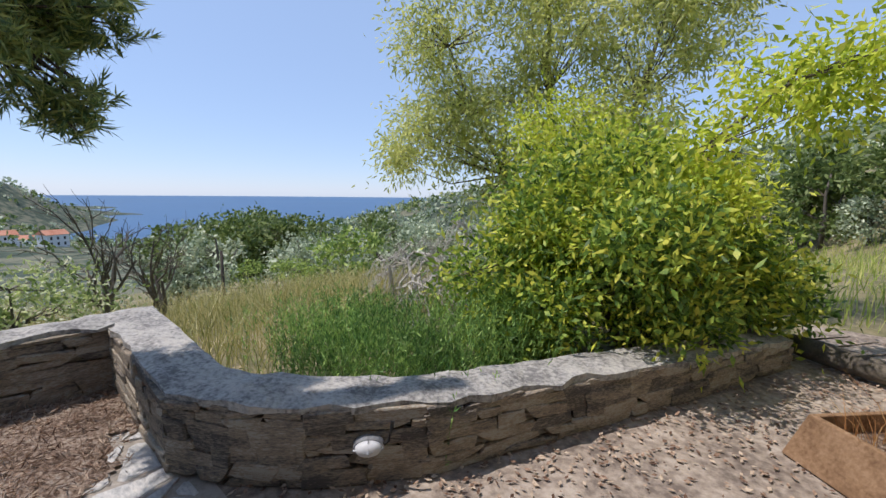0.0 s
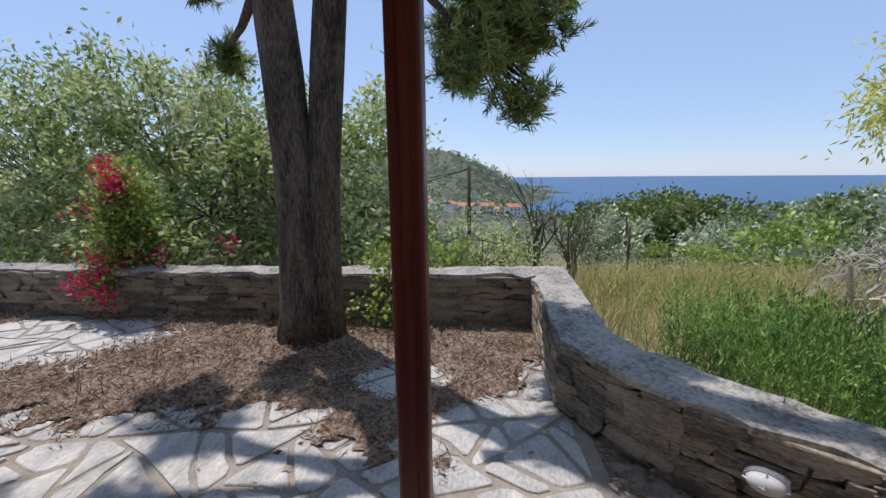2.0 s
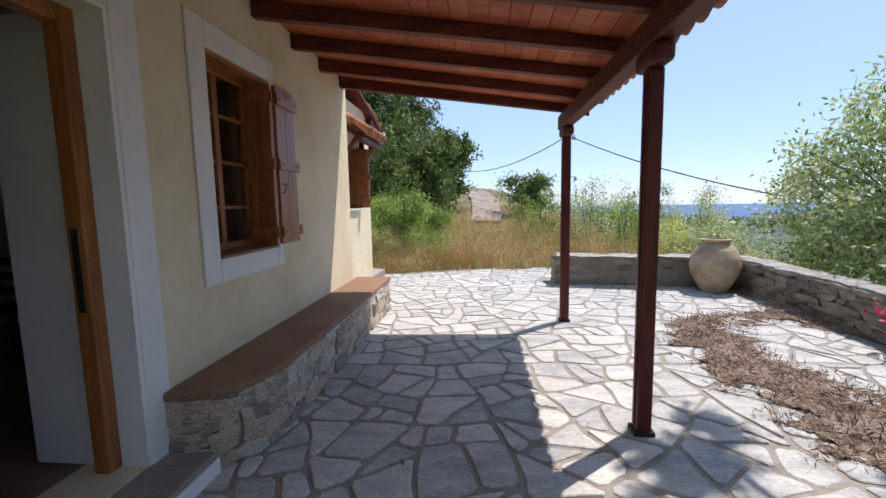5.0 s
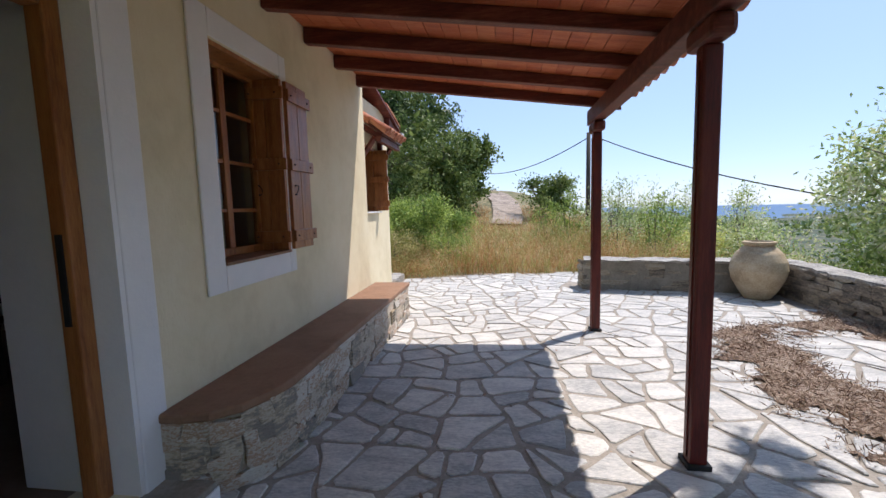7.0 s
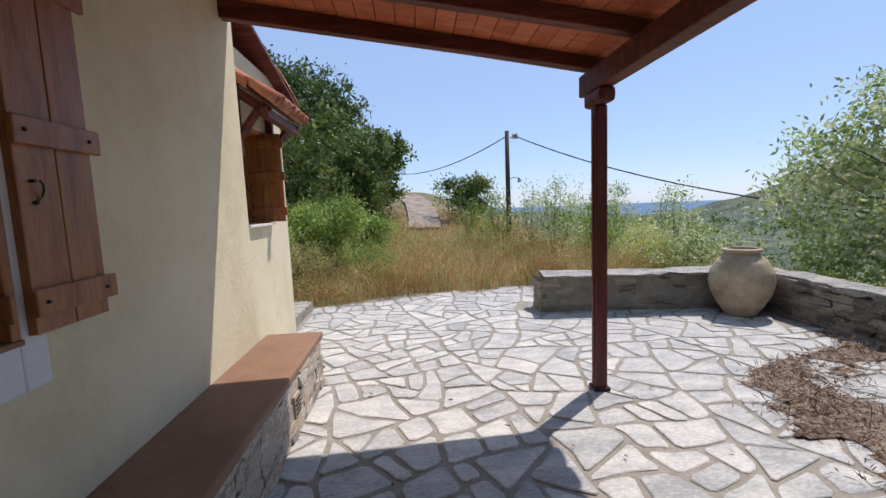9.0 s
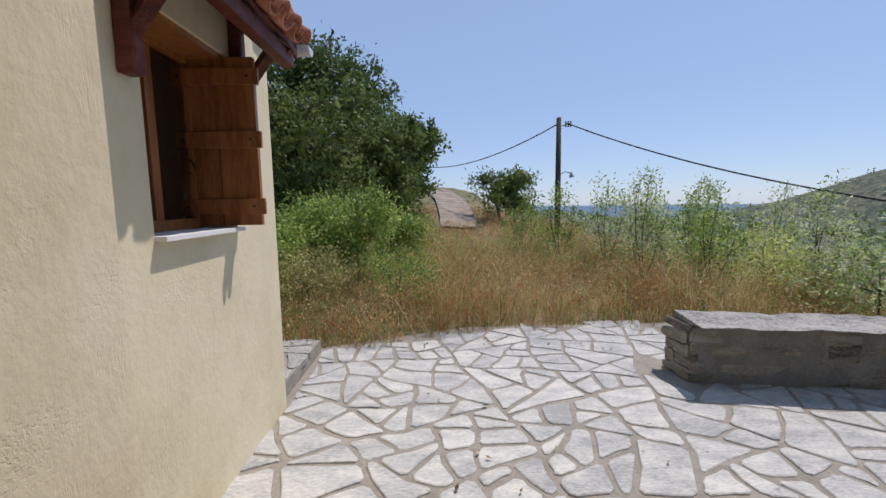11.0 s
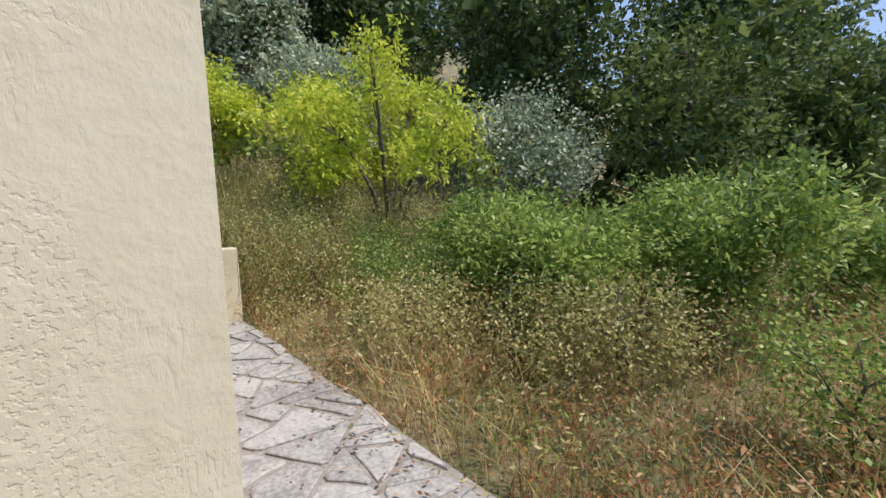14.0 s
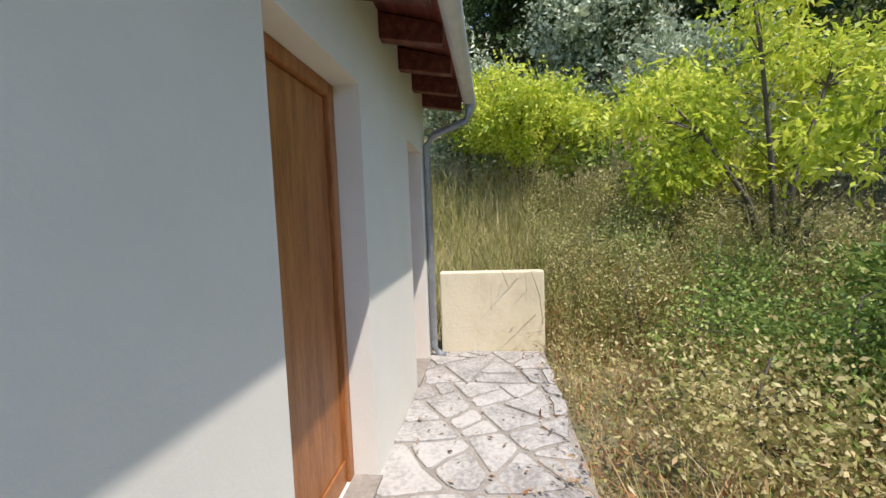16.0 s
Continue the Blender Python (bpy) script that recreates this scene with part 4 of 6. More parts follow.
for i, e in enumerate(bough_ends):
    size = [0.80, 0.80, 0.7, 0.30, 0.40, 0.8, 0.6, 0.45, 0.9, 1.0, 0.32, 0.95, 0.85, 0.8, 0.7][i]
    heads = rng.normal(size=(8 if i < 2 else 5, 3)) * np.array([0.20, 0.25, 0.24]) * size
    for _ in range(int((330 if i < 2 else 120) * size)):
        q = np.array(e[2]) * 0.9 + np.array(e[1]) * 0.1 + heads[rng.integers(len(heads))] + unit(rng.normal(size=3)) * rng.uniform(0.05, 1) ** 0.5 * 0.27 * size
        tufts.append(q)
        if rng.random() < 0.35:
            j = np.array(e[1]) * 0.35 + np.array(e[2]) * 0.65
            a.tube([j, (j + q) / 2 + rng.normal(size=3) * 0.04, q], [0.014, 0.009, 0.004], 4, False)
adopt(pine, put("trunk", a, PINEBARK, smooth=True))
tufts = np.array(tufts)
k = 62
idx = np.repeat(np.arange(len(tufts)), k)
way = unit(rng.normal(size=(len(tufts), 3)) + np.array([0, 0, 0.35]))
cen = tufts[idx] + way[idx] * rng.uniform(-0.1, 0.1, (len(idx), 1))
tagged(leaves("needles", cen, 0.10, 0.0105, L_PINE, rng, pine, way[idx] * 0.9, 0.65), kind="stuff")

# ---- north side: shrubs and trees beyond the curving wall ----
rng = np.random.default_rng(22)
plant("almond_tree", (-2.9, 6.0, gz(-2.9, 6.0)), [([(0, 0, -0.2), (0.05, 0, 0.9), (-0.1, 0.1, 1.9), (-0.3, 0.1, 3.2), (-0.4, 0.2, 4.6)], 0.10, 0.03), ([(0.05, 0, 0.8), (0.4, 0.3, 1.8), (0.9, 0.6, 3.0), (1.2, 0.7, 4.4)], 0.07, 0.02), ([(0, 0, 1.0), (-0.7, -0.4, 1.9), (-1.1, -0.7, 2.8), (-1.4, -1.0, 3.8)], 0.05, 0.015)],
      [((-0.9, -0.3, 2.6), (1.0, 0.9, 0.75)), ((-0.2, 0, 3.9), (0.9, 0.9, 0.9)), ((1.0, 0.4, 3.6), (1.0, 0.9, 1.0)), ((0.2, 0.2, 5.0), (1.0, 0.9, 0.8)), ((1.6, 0.9, 4.6), (0.9, 0.8, 0.9)), ((0.6, 0, 2.3), (1.1, 0.9, 0.6)), ((-1.9, -1.2, 2.4), (0.75, 0.7, 0.6)), ((-1.5, -1.1, 4.0), (0.7, 0.7, 0.7)), ((-0.9, -0.6, 4.9), (0.7, 0.7, 0.6)), ((-1.2, -0.8, 3.1), (0.7, 0.7, 0.5)), ((0.2, -0.4, 1.6), (1.4, 0.9, 0.5))],
      L_ALMOND, rng, 520, 85, 0.12, 0.03, 0.16, droop=0.5, branch_r=0.016, label="airy almond tree with narrow drooping yellow-green leaves")
plant("bay_shrub", (-1.15, 3.95, 0), [([(0, 0, -0.1), (0.1, 0, 0.7), (0, 0.1, 1.5)], 0.05, 0.015), ([(0, 0, 0), (-0.5, 0.1, 0.8), (-0.7, 0.1, 1.4)], 0.04, 0.015), ([(0.2, 0.2, 0), (0.4, 0.7, 0.8), (0.5, 0.9, 1.3)], 0.04, 0.015)],
      [((-0.75, -0.75, 0.75), (0.5, 0.6, 0.5)), ((-0.55, -0.2, 1.3), (0.6, 0.6, 0.5)), ((0.1, 0.5, 0.8), (0.6, 0.7, 0.6)), ((0.35, 1.1, 0.7), (0.6, 0.6, 0.55)), ((-0.2, 0.3, 1.6), (0.6, 0.6, 0.35)), ((-0.9, 0, 0.6), (0.5, 0.7, 0.5)), ((-0.5, -0.9, 0.42), (0.3, 0.35, 0.25)), ((0.85, 1.0, 0.6), (0.5, 0.6, 0.5)), ((0.25, -0.6, 1.15), (0.4, 0.5, 0.35)), ((0.3, -0.1, 0.55), (0.4, 0.6, 0.35))],
      L_BAY, rng, 420, 84, 0.095, 0.036, 0.13, label="dense broad-leaved shrub spilling over the wall", category="shrub")
plant("vine_arch", (1.2, 5.6, gz(1.2, 5.6)), [([(0, 0, 0), (0.1, -0.1, 1.2), (-0.2, -0.4, 2.3), (-0.8, -0.7, 2.7), (-1.4, -1.0, 2.45), (-2.0, -1.2, 1.9)], 0.04, 0.01), ([(0.1, 0, 0), (0.4, -0.6, 1.6), (0.3, -1.2, 2.5), (-0.1, -1.8, 2.6)], 0.035, 0.01)],
      [((-0.6, -0.6, 2.6), (0.8, 0.6, 0.35)), ((-1.4, -1.0, 2.35), (0.6, 0.5, 0.35)), ((0.3, -1.0, 2.4), (0.7, 0.9, 0.5)), ((-1.9, -1.3, 1.7), (0.4, 0.4, 0.4)), ((0.5, -0.6, 1.7), (0.4, 0.5, 0.5)), ((0.0, -1.6, 2.75), (0.8, 0.6, 0.35)), ((0.6, -0.5, 1.3), (0.5, 0.6, 0.3))],
      L_YELLOW, rng, 260, 70, 0.10, 0.035, 0.14, droop=0.5, branch_r=0.01, label="arching climber with bright yellow-green leaves", category="climber")
plant("yellow_shrub", (-1.9, 4.9, -0.3), [([(0, 0, 0), (0.1, 0, 1.0), (0.1, 0.1, 2.2)], 0.04, 0.015)],
      [((0.2, 0, 1.9), (0.9, 0.8, 0.6)), ((0.9, -0.2, 1.7), (0.7, 0.6, 0.45)), ((-0.4, 0, 2.5), (0.7, 0.6, 0.5)), ((0.6, -0.2, 1.1), (0.5, 0.5, 0.3)), ((0.15, -1.25, 1.35), (0.4, 0.4, 0.45)), ((0.35, -1.55, 0.8), (0.3, 0.35, 0.35)), ((1.0, -0.9, 1.75), (0.6, 0.5, 0.3))],
      L_YELLOW, rng, 330, 60, 0.07, 0.028, 0.14, droop=0.2, branch_r=0.01, label="tall shrub with small yellow-green leaves", category="shrub")
# rosemary behind the wall
for k, (x, y, sx, sy, h) in enumerate(((-2.6, 1.75, 0.9, 0.5, 0.62), (-1.95, 2.3, 0.6, 0.6, 0.7), (-1.75, 3.0, 0.5, 0.7, 0.7), (-3.0, 2.4, 0.8, 0.6, 0.55))):
    n = 520
    stalk = np.stack([x + rng.normal(0, sx * 0.42, n), y + rng.normal(0, sy * 0.42, n), np.full(n, -0.12)], 1)
    root = empty("rosemary_bush", x, y, -0.1)
    tagged(root, "upright rosemary bush of dense green spikes", "bush", "rosemary bushes")
    top = stalk + np.stack([rng.normal(0, 0.10, n), rng.normal(0, 0.10, n), h * rng.uniform(0.75, 1.3, n)], 1)
    f = np.repeat(np.arange(n), 18)
    u = rng.uniform(0.25, 1, (len(f), 1))
    w_ = unit(top - stalk)[f]
    tagged(leaves("foliage", stalk[f] + (top - stalk)[f] * u, 0.05, 0.009, L_ROSE, rng, root, w_ * 1.2, 0.5), kind="stuff")


def bare(name, base, height, rng, mat, n, spread, r0, label, droop=0.0, category="shrub", gens=3, group=""):
    """A leafless shrub or tree of forking twigs."""
    a = Acc()

    def fork(p, d, L, r, g):
        q = p + d * L * 0.5 + rng.normal(size=3) * 0.06 * L
        e = p + d * L + np.array([0, 0, -droop * L * (gens - g + 1) * 0.25])
        a.tube([p, q, e], [r, r * 0.8, r * 0.55], 5, False)
        if g:
            for _ in range(rng.integers(2, n + 1)):
                s_ = rng.uniform(0.35, 1)
                dd = unit(d + rng.normal(size=3) * spread + np.array([0, 0, -droop * 0.5]))
                fork(p + (e - p) * s_, dd, L * rng.uniform(0.5, 0.85), r * 0.55, g - 1)
    for _ in range(3):
        fork(np.array([0, 0, -0.1]), unit(np.array([rng.normal(0, 0.35), rng.normal(0, 0.35), 1.0])), height * 0.42, r0, gens)
    root = empty(name, *base)
    tagged(root, label, category, group)
    put("branches", a, mat, root)
    return root


bare("dead_shrub", (-4.2, 3.9, -0.15), 2.3, rng, DEADWOOD, 6, 0.6, 0.035, "tangled shrub of bleached dead twigs", 0.7, gens=4)
bare("dead_shrub", (-3.6, 4.7, 0.0), 2.5, rng, DEADWOOD, 6, 0.6, 0.035, "tangled shrub of bleached dead twigs", 0.7, gens=4)
bare("bare_tree", (-5.7, 0.9, gz(-5.7, 0.9)), 2.1, rng, BARK, 3, 0.45, 0.035, "small leafless tree with forking dark branches", category="tree", gens=4)
bare("bare_tree", (-6.6, 1.6, gz(-6.6, 1.6)), 2.0, rng, BARK, 3, 0.45, 0.03, "small leafless tree with forking dark branches", category="tree", gens=4)

# ---- west side: big leafy shrub behind the wall, bougainvillea ----
rng = np.random.default_rng(23)
plant("leafy_tree", (-6.2, -4.6, -0.1), [([(0, 0, -0.3), (0.1, 0.1, 0.8), (0.2, 0.2, 1.7)], 0.09, 0.04), ([(0, 0, 0.2), (0.5, 0.9, 1.0), (0.7, 1.4, 1.7)], 0.07, 0.03), ([(0, 0, 0.2), (0.3, -0.8, 0.9), (0.5, -1.4, 1.4)], 0.06, 0.02)],
      [((0.3, -1.3, 2.75), (0.8, 0.8, 0.65)), ((0.3, -2.4, 2.45), (0.7, 0.8, 0.6)), ((0.3, -3.0, 1.7), (0.7, 0.8, 0.7)), ((0.2, -0.4, 2.8), (0.7, 0.7, 0.6)), ((0.2, 0.3, 2.3), (1.0, 1.0, 0.8)), ((0.5, -2.4, 1.3), (0.7, 0.9, 0.7)), ((0.1, -1.2, 2.2), (0.8, 0.9, 0.6)), ((0.5, 1.5, 1.7), (1.0, 1.0, 0.8)), ((0.4, -0.8, 1.5), (0.9, 0.9, 0.75)), ((0.8, 0.7, 0.9), (1.1, 1.5, 0.7)), ((0.4, -1.7, 0.9), (0.8, 0.8, 0.6)), ((0.5, 2.5, 1.3), (0.9, 0.9, 0.8)), ((0.3, 1.1, 2.5), (0.6, 0.6, 0.5)), ((0.4, 2.3, 2.2), (0.4, 0.4, 0.6)), ((0.9, 2.2, 0.5), (1.0, 1.4, 0.5))],
      L_WEST, rng, 560, 70, 0.105, 0.042, 0.13, core=90, label="wide leafy tree with small glossy grey-green leaves", branch_r=0.016)
plant("leafy_tree", (-6.4, -1.0, gz(-6.4, -1)), [([(0, 0, -0.3), (0.1, 0, 1.0), (0.1, 0, 2.2)], 0.07, 0.02)],
      [((0, -0.9, 1.9), (0.9, 0.9, 0.8)), ((0.1, -0.3, 2.5), (0.6, 0.7, 0.6)), ((0.2, -0.6, 1.0), (0.9, 1.1, 0.7)), ((0.3, 0.4, 0.5), (0.7, 0.8, 0.5))],
      L_WEST, rng, 180, 60, 0.115, 0.05, 0.13, label="leafy tree with small glossy green leaves", branch_r=0.014)
bg = plant("bougainvillea", (-4.3, -3.75, 0.0), [([(0, 0, -0.3), (0.05, 0, 0.6), (0.0, 0.1, 1.2)], 0.025, 0.01)],
      [((0.05, 0.05, 0.9), (0.22, 0.22, 0.45)), ((0.18, 0.0, 0.45), (0.2, 0.2, 0.2)), ((0, 0.08, 1.35), (0.2, 0.22, 0.2))],
      L_HERB, rng, 150, 46, 0.055, 0.034, 0.09, label="bougainvillea with pink flowers climbing over the wall", category="climber", branch_r=0.006)
fl = []
for cx, cy, cz, s_, n in ((-4.2, -3.25, 1.38, 0.08, 130), (-4.25, -3.4, 1.55, 0.06, 60), (-4.0, -3.35, 0.55, 0.10, 110), (-3.85, -3.25, 0.30, 0.08, 60), (-3.9, -3.55, 0.40, 0.07, 40), (-4.2, -3.55, 1.2, 0.12, 30), (-4.1, -2.9, 0.62, 0.12, 25), (-4.35, -2.2, 0.65, 0.12, 20)):
    fl.append(np.array([cx + 0.06, cy - 0.4, cz]) + rng.normal(size=(int(n * 1.5), 3)) * s_)
tagged(leaves("flowers", np.concatenate(fl), 0.05, 0.042, L_PINK, rng, bg), kind="stuff")
plant("ivy_shrub", (-3.75, -0.75, 0), [([(0, 0, 0), (0, 0, 0.3), (0.05, 0.05, 0.6)], 0.015, 0.006)], [((0.05, 0, 0.3), (0.2, 0.28, 0.25)), ((0, 0.1, 0.6), (0.2, 0.25, 0.15)), ((-0.6, 0.2, 0.55), (0.3, 0.5, 0.25))], L_HERB, rng, 60, 25, 0.06, 0.04, 0.07, label="small green shrub at the foot of the pine", category="shrub", branch_r=0.005)
for k, (x, y) in enumerate(((-5.6, -2.6), (-5.8, 0.2), (-5.7, -5.6), (-6.0, -7.6), (-5.2, -9.3), (-5.0, -11.0))):
    plant("wild_shrub", (x, y, gz(x, y)), [([(0, 0, -0.1), (0, 0, 0.4), (0.05, 0, 0.8)], 0.02, 0.008)], [((0, 0, 0.45), (0.8, 0.9, 0.45)), ((0.2, 0.4, 0.7), (0.4, 0.4, 0.35)), ((-0.1, -0.4, 0.8), (0.3, 0.3, 0.4))], (L_HERB, L_WEST, L_ALMOND)[k % 3], rng, 90, 32, 0.08, 0.03, 0.12, label="wild green shrub below the terrace wall", category="shrub", group="shrubs below the wall", branch_r=0.008)

for x, y, h in ((-3.0, -11.2, 1.9), (-4.3, -11.9, 1.7), (-5.6, -10.6, 1.8), (-2.2, -13.5, 1.7), (-6.5, -12.5, 2.2), (-4.9, -14.5, 2.0), (-3.6, -10.3, 1.6), (-2.9, -12.6, 1.9), (-3.9, -13.3, 2.1), (-4.8, -12.6, 1.9), (-1.6, -14.6, 1.5), (-5.9, -14.0, 2.2)):
    plant("tall_shrub", (x, y, gz(x, y)), [([(0, 0, -0.1), (0.05, 0, h * 0.5), (0, 0.1, h)], 0.015, 0.004), ([(0, 0, 0), (0.2, 0.1, h * 0.45), (0.3, 0.2, h * 0.8)], 0.012, 0.004), ([(0, 0, 0), (-0.25, 0, h * 0.4), (-0.35, 0.1, h * 0.75)], 0.012, 0.004)],
          [((0, 0.05, h * 0.75), (0.25, 0.25, h * 0.3)), ((0.25, 0.1, h * 0.55), (0.25, 0.25, h * 0.3)), ((-0.3, 0.05, h * 0.5), (0.25, 0.25, h * 0.3)), ((0, 0, h * 0.3), (0.5, 0.5, h * 0.25))], L_WEST if h > 1.75 else L_HERB, rng, 60, 26, 0.08, 0.03, 0.09, label="tall wispy shrub rising from the weeds", category="shrub", group="wispy shrubs", branch_r=0.006)

# ---- south: dry field ----
rng = np.random.default_rng(24)


def scatter(n, x0, x1, y0, y1, keep):
    x, y = rng.uniform(x0, x1, n), rng.uniform(y0, y1, n)
    ok = keep(x, y)
    x, y = x[ok], y[ok]
    return np.stack([x, y, rise(x, y) - 0.06], 1)


def edge(x):
    """Where the paving gives way to the weeds."""
    return np.where(x > 1.85, -8.22 + 0.08 * np.sin(x * 5), np.interp(x, [-5, -2.4, -1.4, 0.3, 1.3, 1.86], [-8.9, -8.95, -8.95, -8.75, -8.3, -8.25]) + 0.1 * np.sin(x * 6))


def outside(x, y):
    return (y < edge(x)) & ~((y < -21.5) & (np.abs(x - np.interp(y, [-38, -28.5, -22, -17], [1.6, -0.3, -0.35, -0.1])) < 0.95)) & ~((x > -4.6) & (x < -1.2) & (y > -7.75))


for nm, n, y0, y1, h, wd, mt, lab in (("dry_grass", 15000, -12.5, -8.2, 0.62, 0.007, L_STRAW, "tall dry straw-coloured grass"), ("dry_grass", 15000, -26, -12.5, 0.6, 0.014, L_STRAW, "tall dry straw-coloured grass"), ("weeds", 13000, -16, -8.2, 0.62, 0.009, L_WEED, "half-dry wild weeds"), ("green_weeds", 7000, -18, -8.6, 0.5, 0.009, L_HERB, "green wild weeds among the dry grass")):
    roots = scatter(n, -6.5, 9.0, y0, y1, outside)
    hv = 0.35 + 0.75 * np.clip(0.5 + np.sin(roots[:, :1] * 1.3 + 1.7 * np.sin(roots[:, 1:2] * 0.9)) * np.cos(roots[:, 1:2] * 1.1 + roots[:, :1] * 0.6), 0, 1.3)
    ob, tips = blades(nm, roots, h * hv, wd, mt, rng, 0.85)
    tagged(ob, lab, "grass", kind="stuff")
    t = tips[rng.random(len(tips)) < 0.8]
    idx = np.repeat(np.arange(len(t)), 2)
    tagged(leaves("seed_heads" if mt is L_STRAW else "weed_leaves", t[idx] + rng.normal(size=(len(idx), 3)) * np.array([0.08, 0.08, 0.2]) - np.array([0, 0, 0.18]), 0.05, 0.017, mt, rng), lab + " heads and leaves", "grass", kind="stuff")
roots = scatter(12000, 6.4, 20, -22, 3, lambda x, y: y < 2)
ob, tips = blades("hill_grass", roots, 0.6, 0.014, L_WEED, rng, 0.4)
tagged(ob, "half-dry grass on the hillside", "grass", kind="stuff")
roots = scatter(10000, 6.4, 11, -11.5, -2, lambda x, y: y < 2)
ob, tips = blades("weeds", roots, 1.15, 0.010, L_WEED, rng, 0.6)
tagged(ob, "half-dry weeds behind the low wall", "grass", kind="stuff")
roots = scatter(12000, -6, 14, 5, 24, lambda x, y: (y > 6.8) | (x < -0.9))
ob, tips = blades("hill_grass", roots, 0.4, 0.02, L_LAWN, rng, 0.5)
tagged(ob, "half-dry grass on the hillside", "grass", kind="stuff")
roots = scatter(9000, -9, -3.4, 1.2, 8, lambda x, y: y > 1.2)
ob, tips = blades("weeds", roots, 0.5, 0.008, L_WEED, rng, 0.7)
tagged(ob, "half-dry weeds below the terrace wall", "grass", kind="stuff")
roots = scatter(9000, -16, -4.6, -16, 1.2, lambda x, y: y < 1.2)
ob, tips = blades("weeds", roots, 0.55, 0.012, L_WEED, rng, 0.4)
tagged(ob, "half-dry weeds below the terrace wall", "grass", kind="stuff")


def crown(name, x, y, h, r, mat, clumps, per, leaf, label, lobes=9, low=0.18, group="trees on the hillside", wid=0.55, core=0):
    ls = [((0, 0, h * 0.54), (r * 0.85, r * 0.85, h * 0.42))]
    for i in range(lobes):
        g = rng.uniform(0, math.tau)
        q = rng.uniform(0.35, 0.7) * r
        ls.append(((q * math.cos(g), q * math.sin(g), h * rng.uniform(low, 0.85)), (r * rng.uniform(0.35, 0.6),) * 2 + (h * rng.uniform(0.12, 0.24),)))
    z = gz(x, y)
    thick = 1.0 if h > 2 else 0.22
    return plant(name, (x, y, z), [([(0, 0, -0.4), (0.1, 0, h * 0.3), (0.05, 0.1, h * 0.6), (0.1, 0, h * 0.85)], (0.05 + 0.03 * r) * thick, 0.03 * thick), ([(0, 0, h * 0.2), (r * 0.3, r * 0.2, h * 0.5), (r * 0.45, r * 0.3, h * 0.7)], (0.03 + 0.02 * r) * thick, 0.02 * thick)],
                 ls, mat, rng, clumps, per, leaf, leaf * wid, 0.08 + 0.03 * r, label=label, group=group, branch_r=0.02 * thick, core=core)


oak, dark, olive, herb = "dense dark green oak on the slope", "tall dark green pine on the slope", "rounded grey-green olive tree", "bright green shrub among dry grass"
for x, y, h, r, m, c, p, l, lab in (
        (4.2, -16.5, 3.4, 1.7, L_OAK, 210, 42, 0.12, oak), (2.6, -20.5, 3.3, 1.5, L_OAK, 160, 40, 0.14, oak), (1.8, -24.5, 3.4, 1.3, L_OAK, 110, 40, 0.16, oak), (6.4, -20.5, 6.0, 2.2, L_DARK, 260, 40, 0.16, dark), (9.0, -18.0, 6.5, 2.5, L_DARK, 280, 40, 0.16, dark),
        (4.6, -25.5, 6.2, 2.2, L_DARK, 220, 40, 0.17, dark), (12.5, -22, 7.0, 2.8, L_DARK, 240, 40, 0.2, dark), (6.7, -14.3, 2.7, 1.4, L_OLIVE, 190, 40, 0.09, olive), (15, -16, 6.5, 3.0, L_DARK, 260, 40, 0.18, dark), (20, -20, 7, 3.2, L_DARK, 200, 40, 0.22, dark),
        (-2.4, -23.5, 1.7, 1.3, L_OAK, 90, 36, 0.12, oak), (19, -10, 6.5, 3.0, L_DARK, 240, 40, 0.2, dark), (24, -4, 7, 3.2, L_DARK, 200, 40, 0.22, dark), (22, 2, 6, 3.0, L_OAK, 180, 40, 0.2, oak), (14, -10.5, 4.2, 2.0, L_OLIVE, 190, 40, 0.12, olive), (11.0, -12.5, 2.6, 1.5, L_OLIVE, 160, 40, 0.10, olive), (11.8, -7.2, 2.4, 1.4, L_OLIVE, 140, 40, 0.10, olive), (16, -5, 3.8, 2.0, L_OLIVE, 150, 40, 0.13, olive), (26, -13, 8, 3.5, L_DARK, 220, 40, 0.24, dark), (29, -7, 8, 3.5, L_DARK, 200, 40, 0.24, dark), (18, -27, 7, 3.2, L_DARK, 200, 40, 0.22, dark)):
    crown("hill_tree", x, y, h * 1.4, r * 1.2, m, int(c * 1.3), 36, l * 1.2, lab, core=440)
for x, y, h, r in ((2.0, -11.6, 1.9, 0.75), (3.3, -11.0, 1.35, 0.7), (4.5, -11.4, 1.2, 0.8), (1.4, -13.0, 1.2, 0.7), (5.8, -11.6, 1.0, 0.8), (3.0, -13.0, 1.7, 0.8), (2.7, -11.9, 1.5, 0.6), (4.1, -10.5, 1.6, 0.7), (4.9, -10.9, 1.45, 0.7), (3.4, -10.3, 1.2, 0.55)):
    crown("green_shrub", x, y, h, r, L_HERB, 120, 56, 0.085, herb, group="green shrubs", wid=0.42)
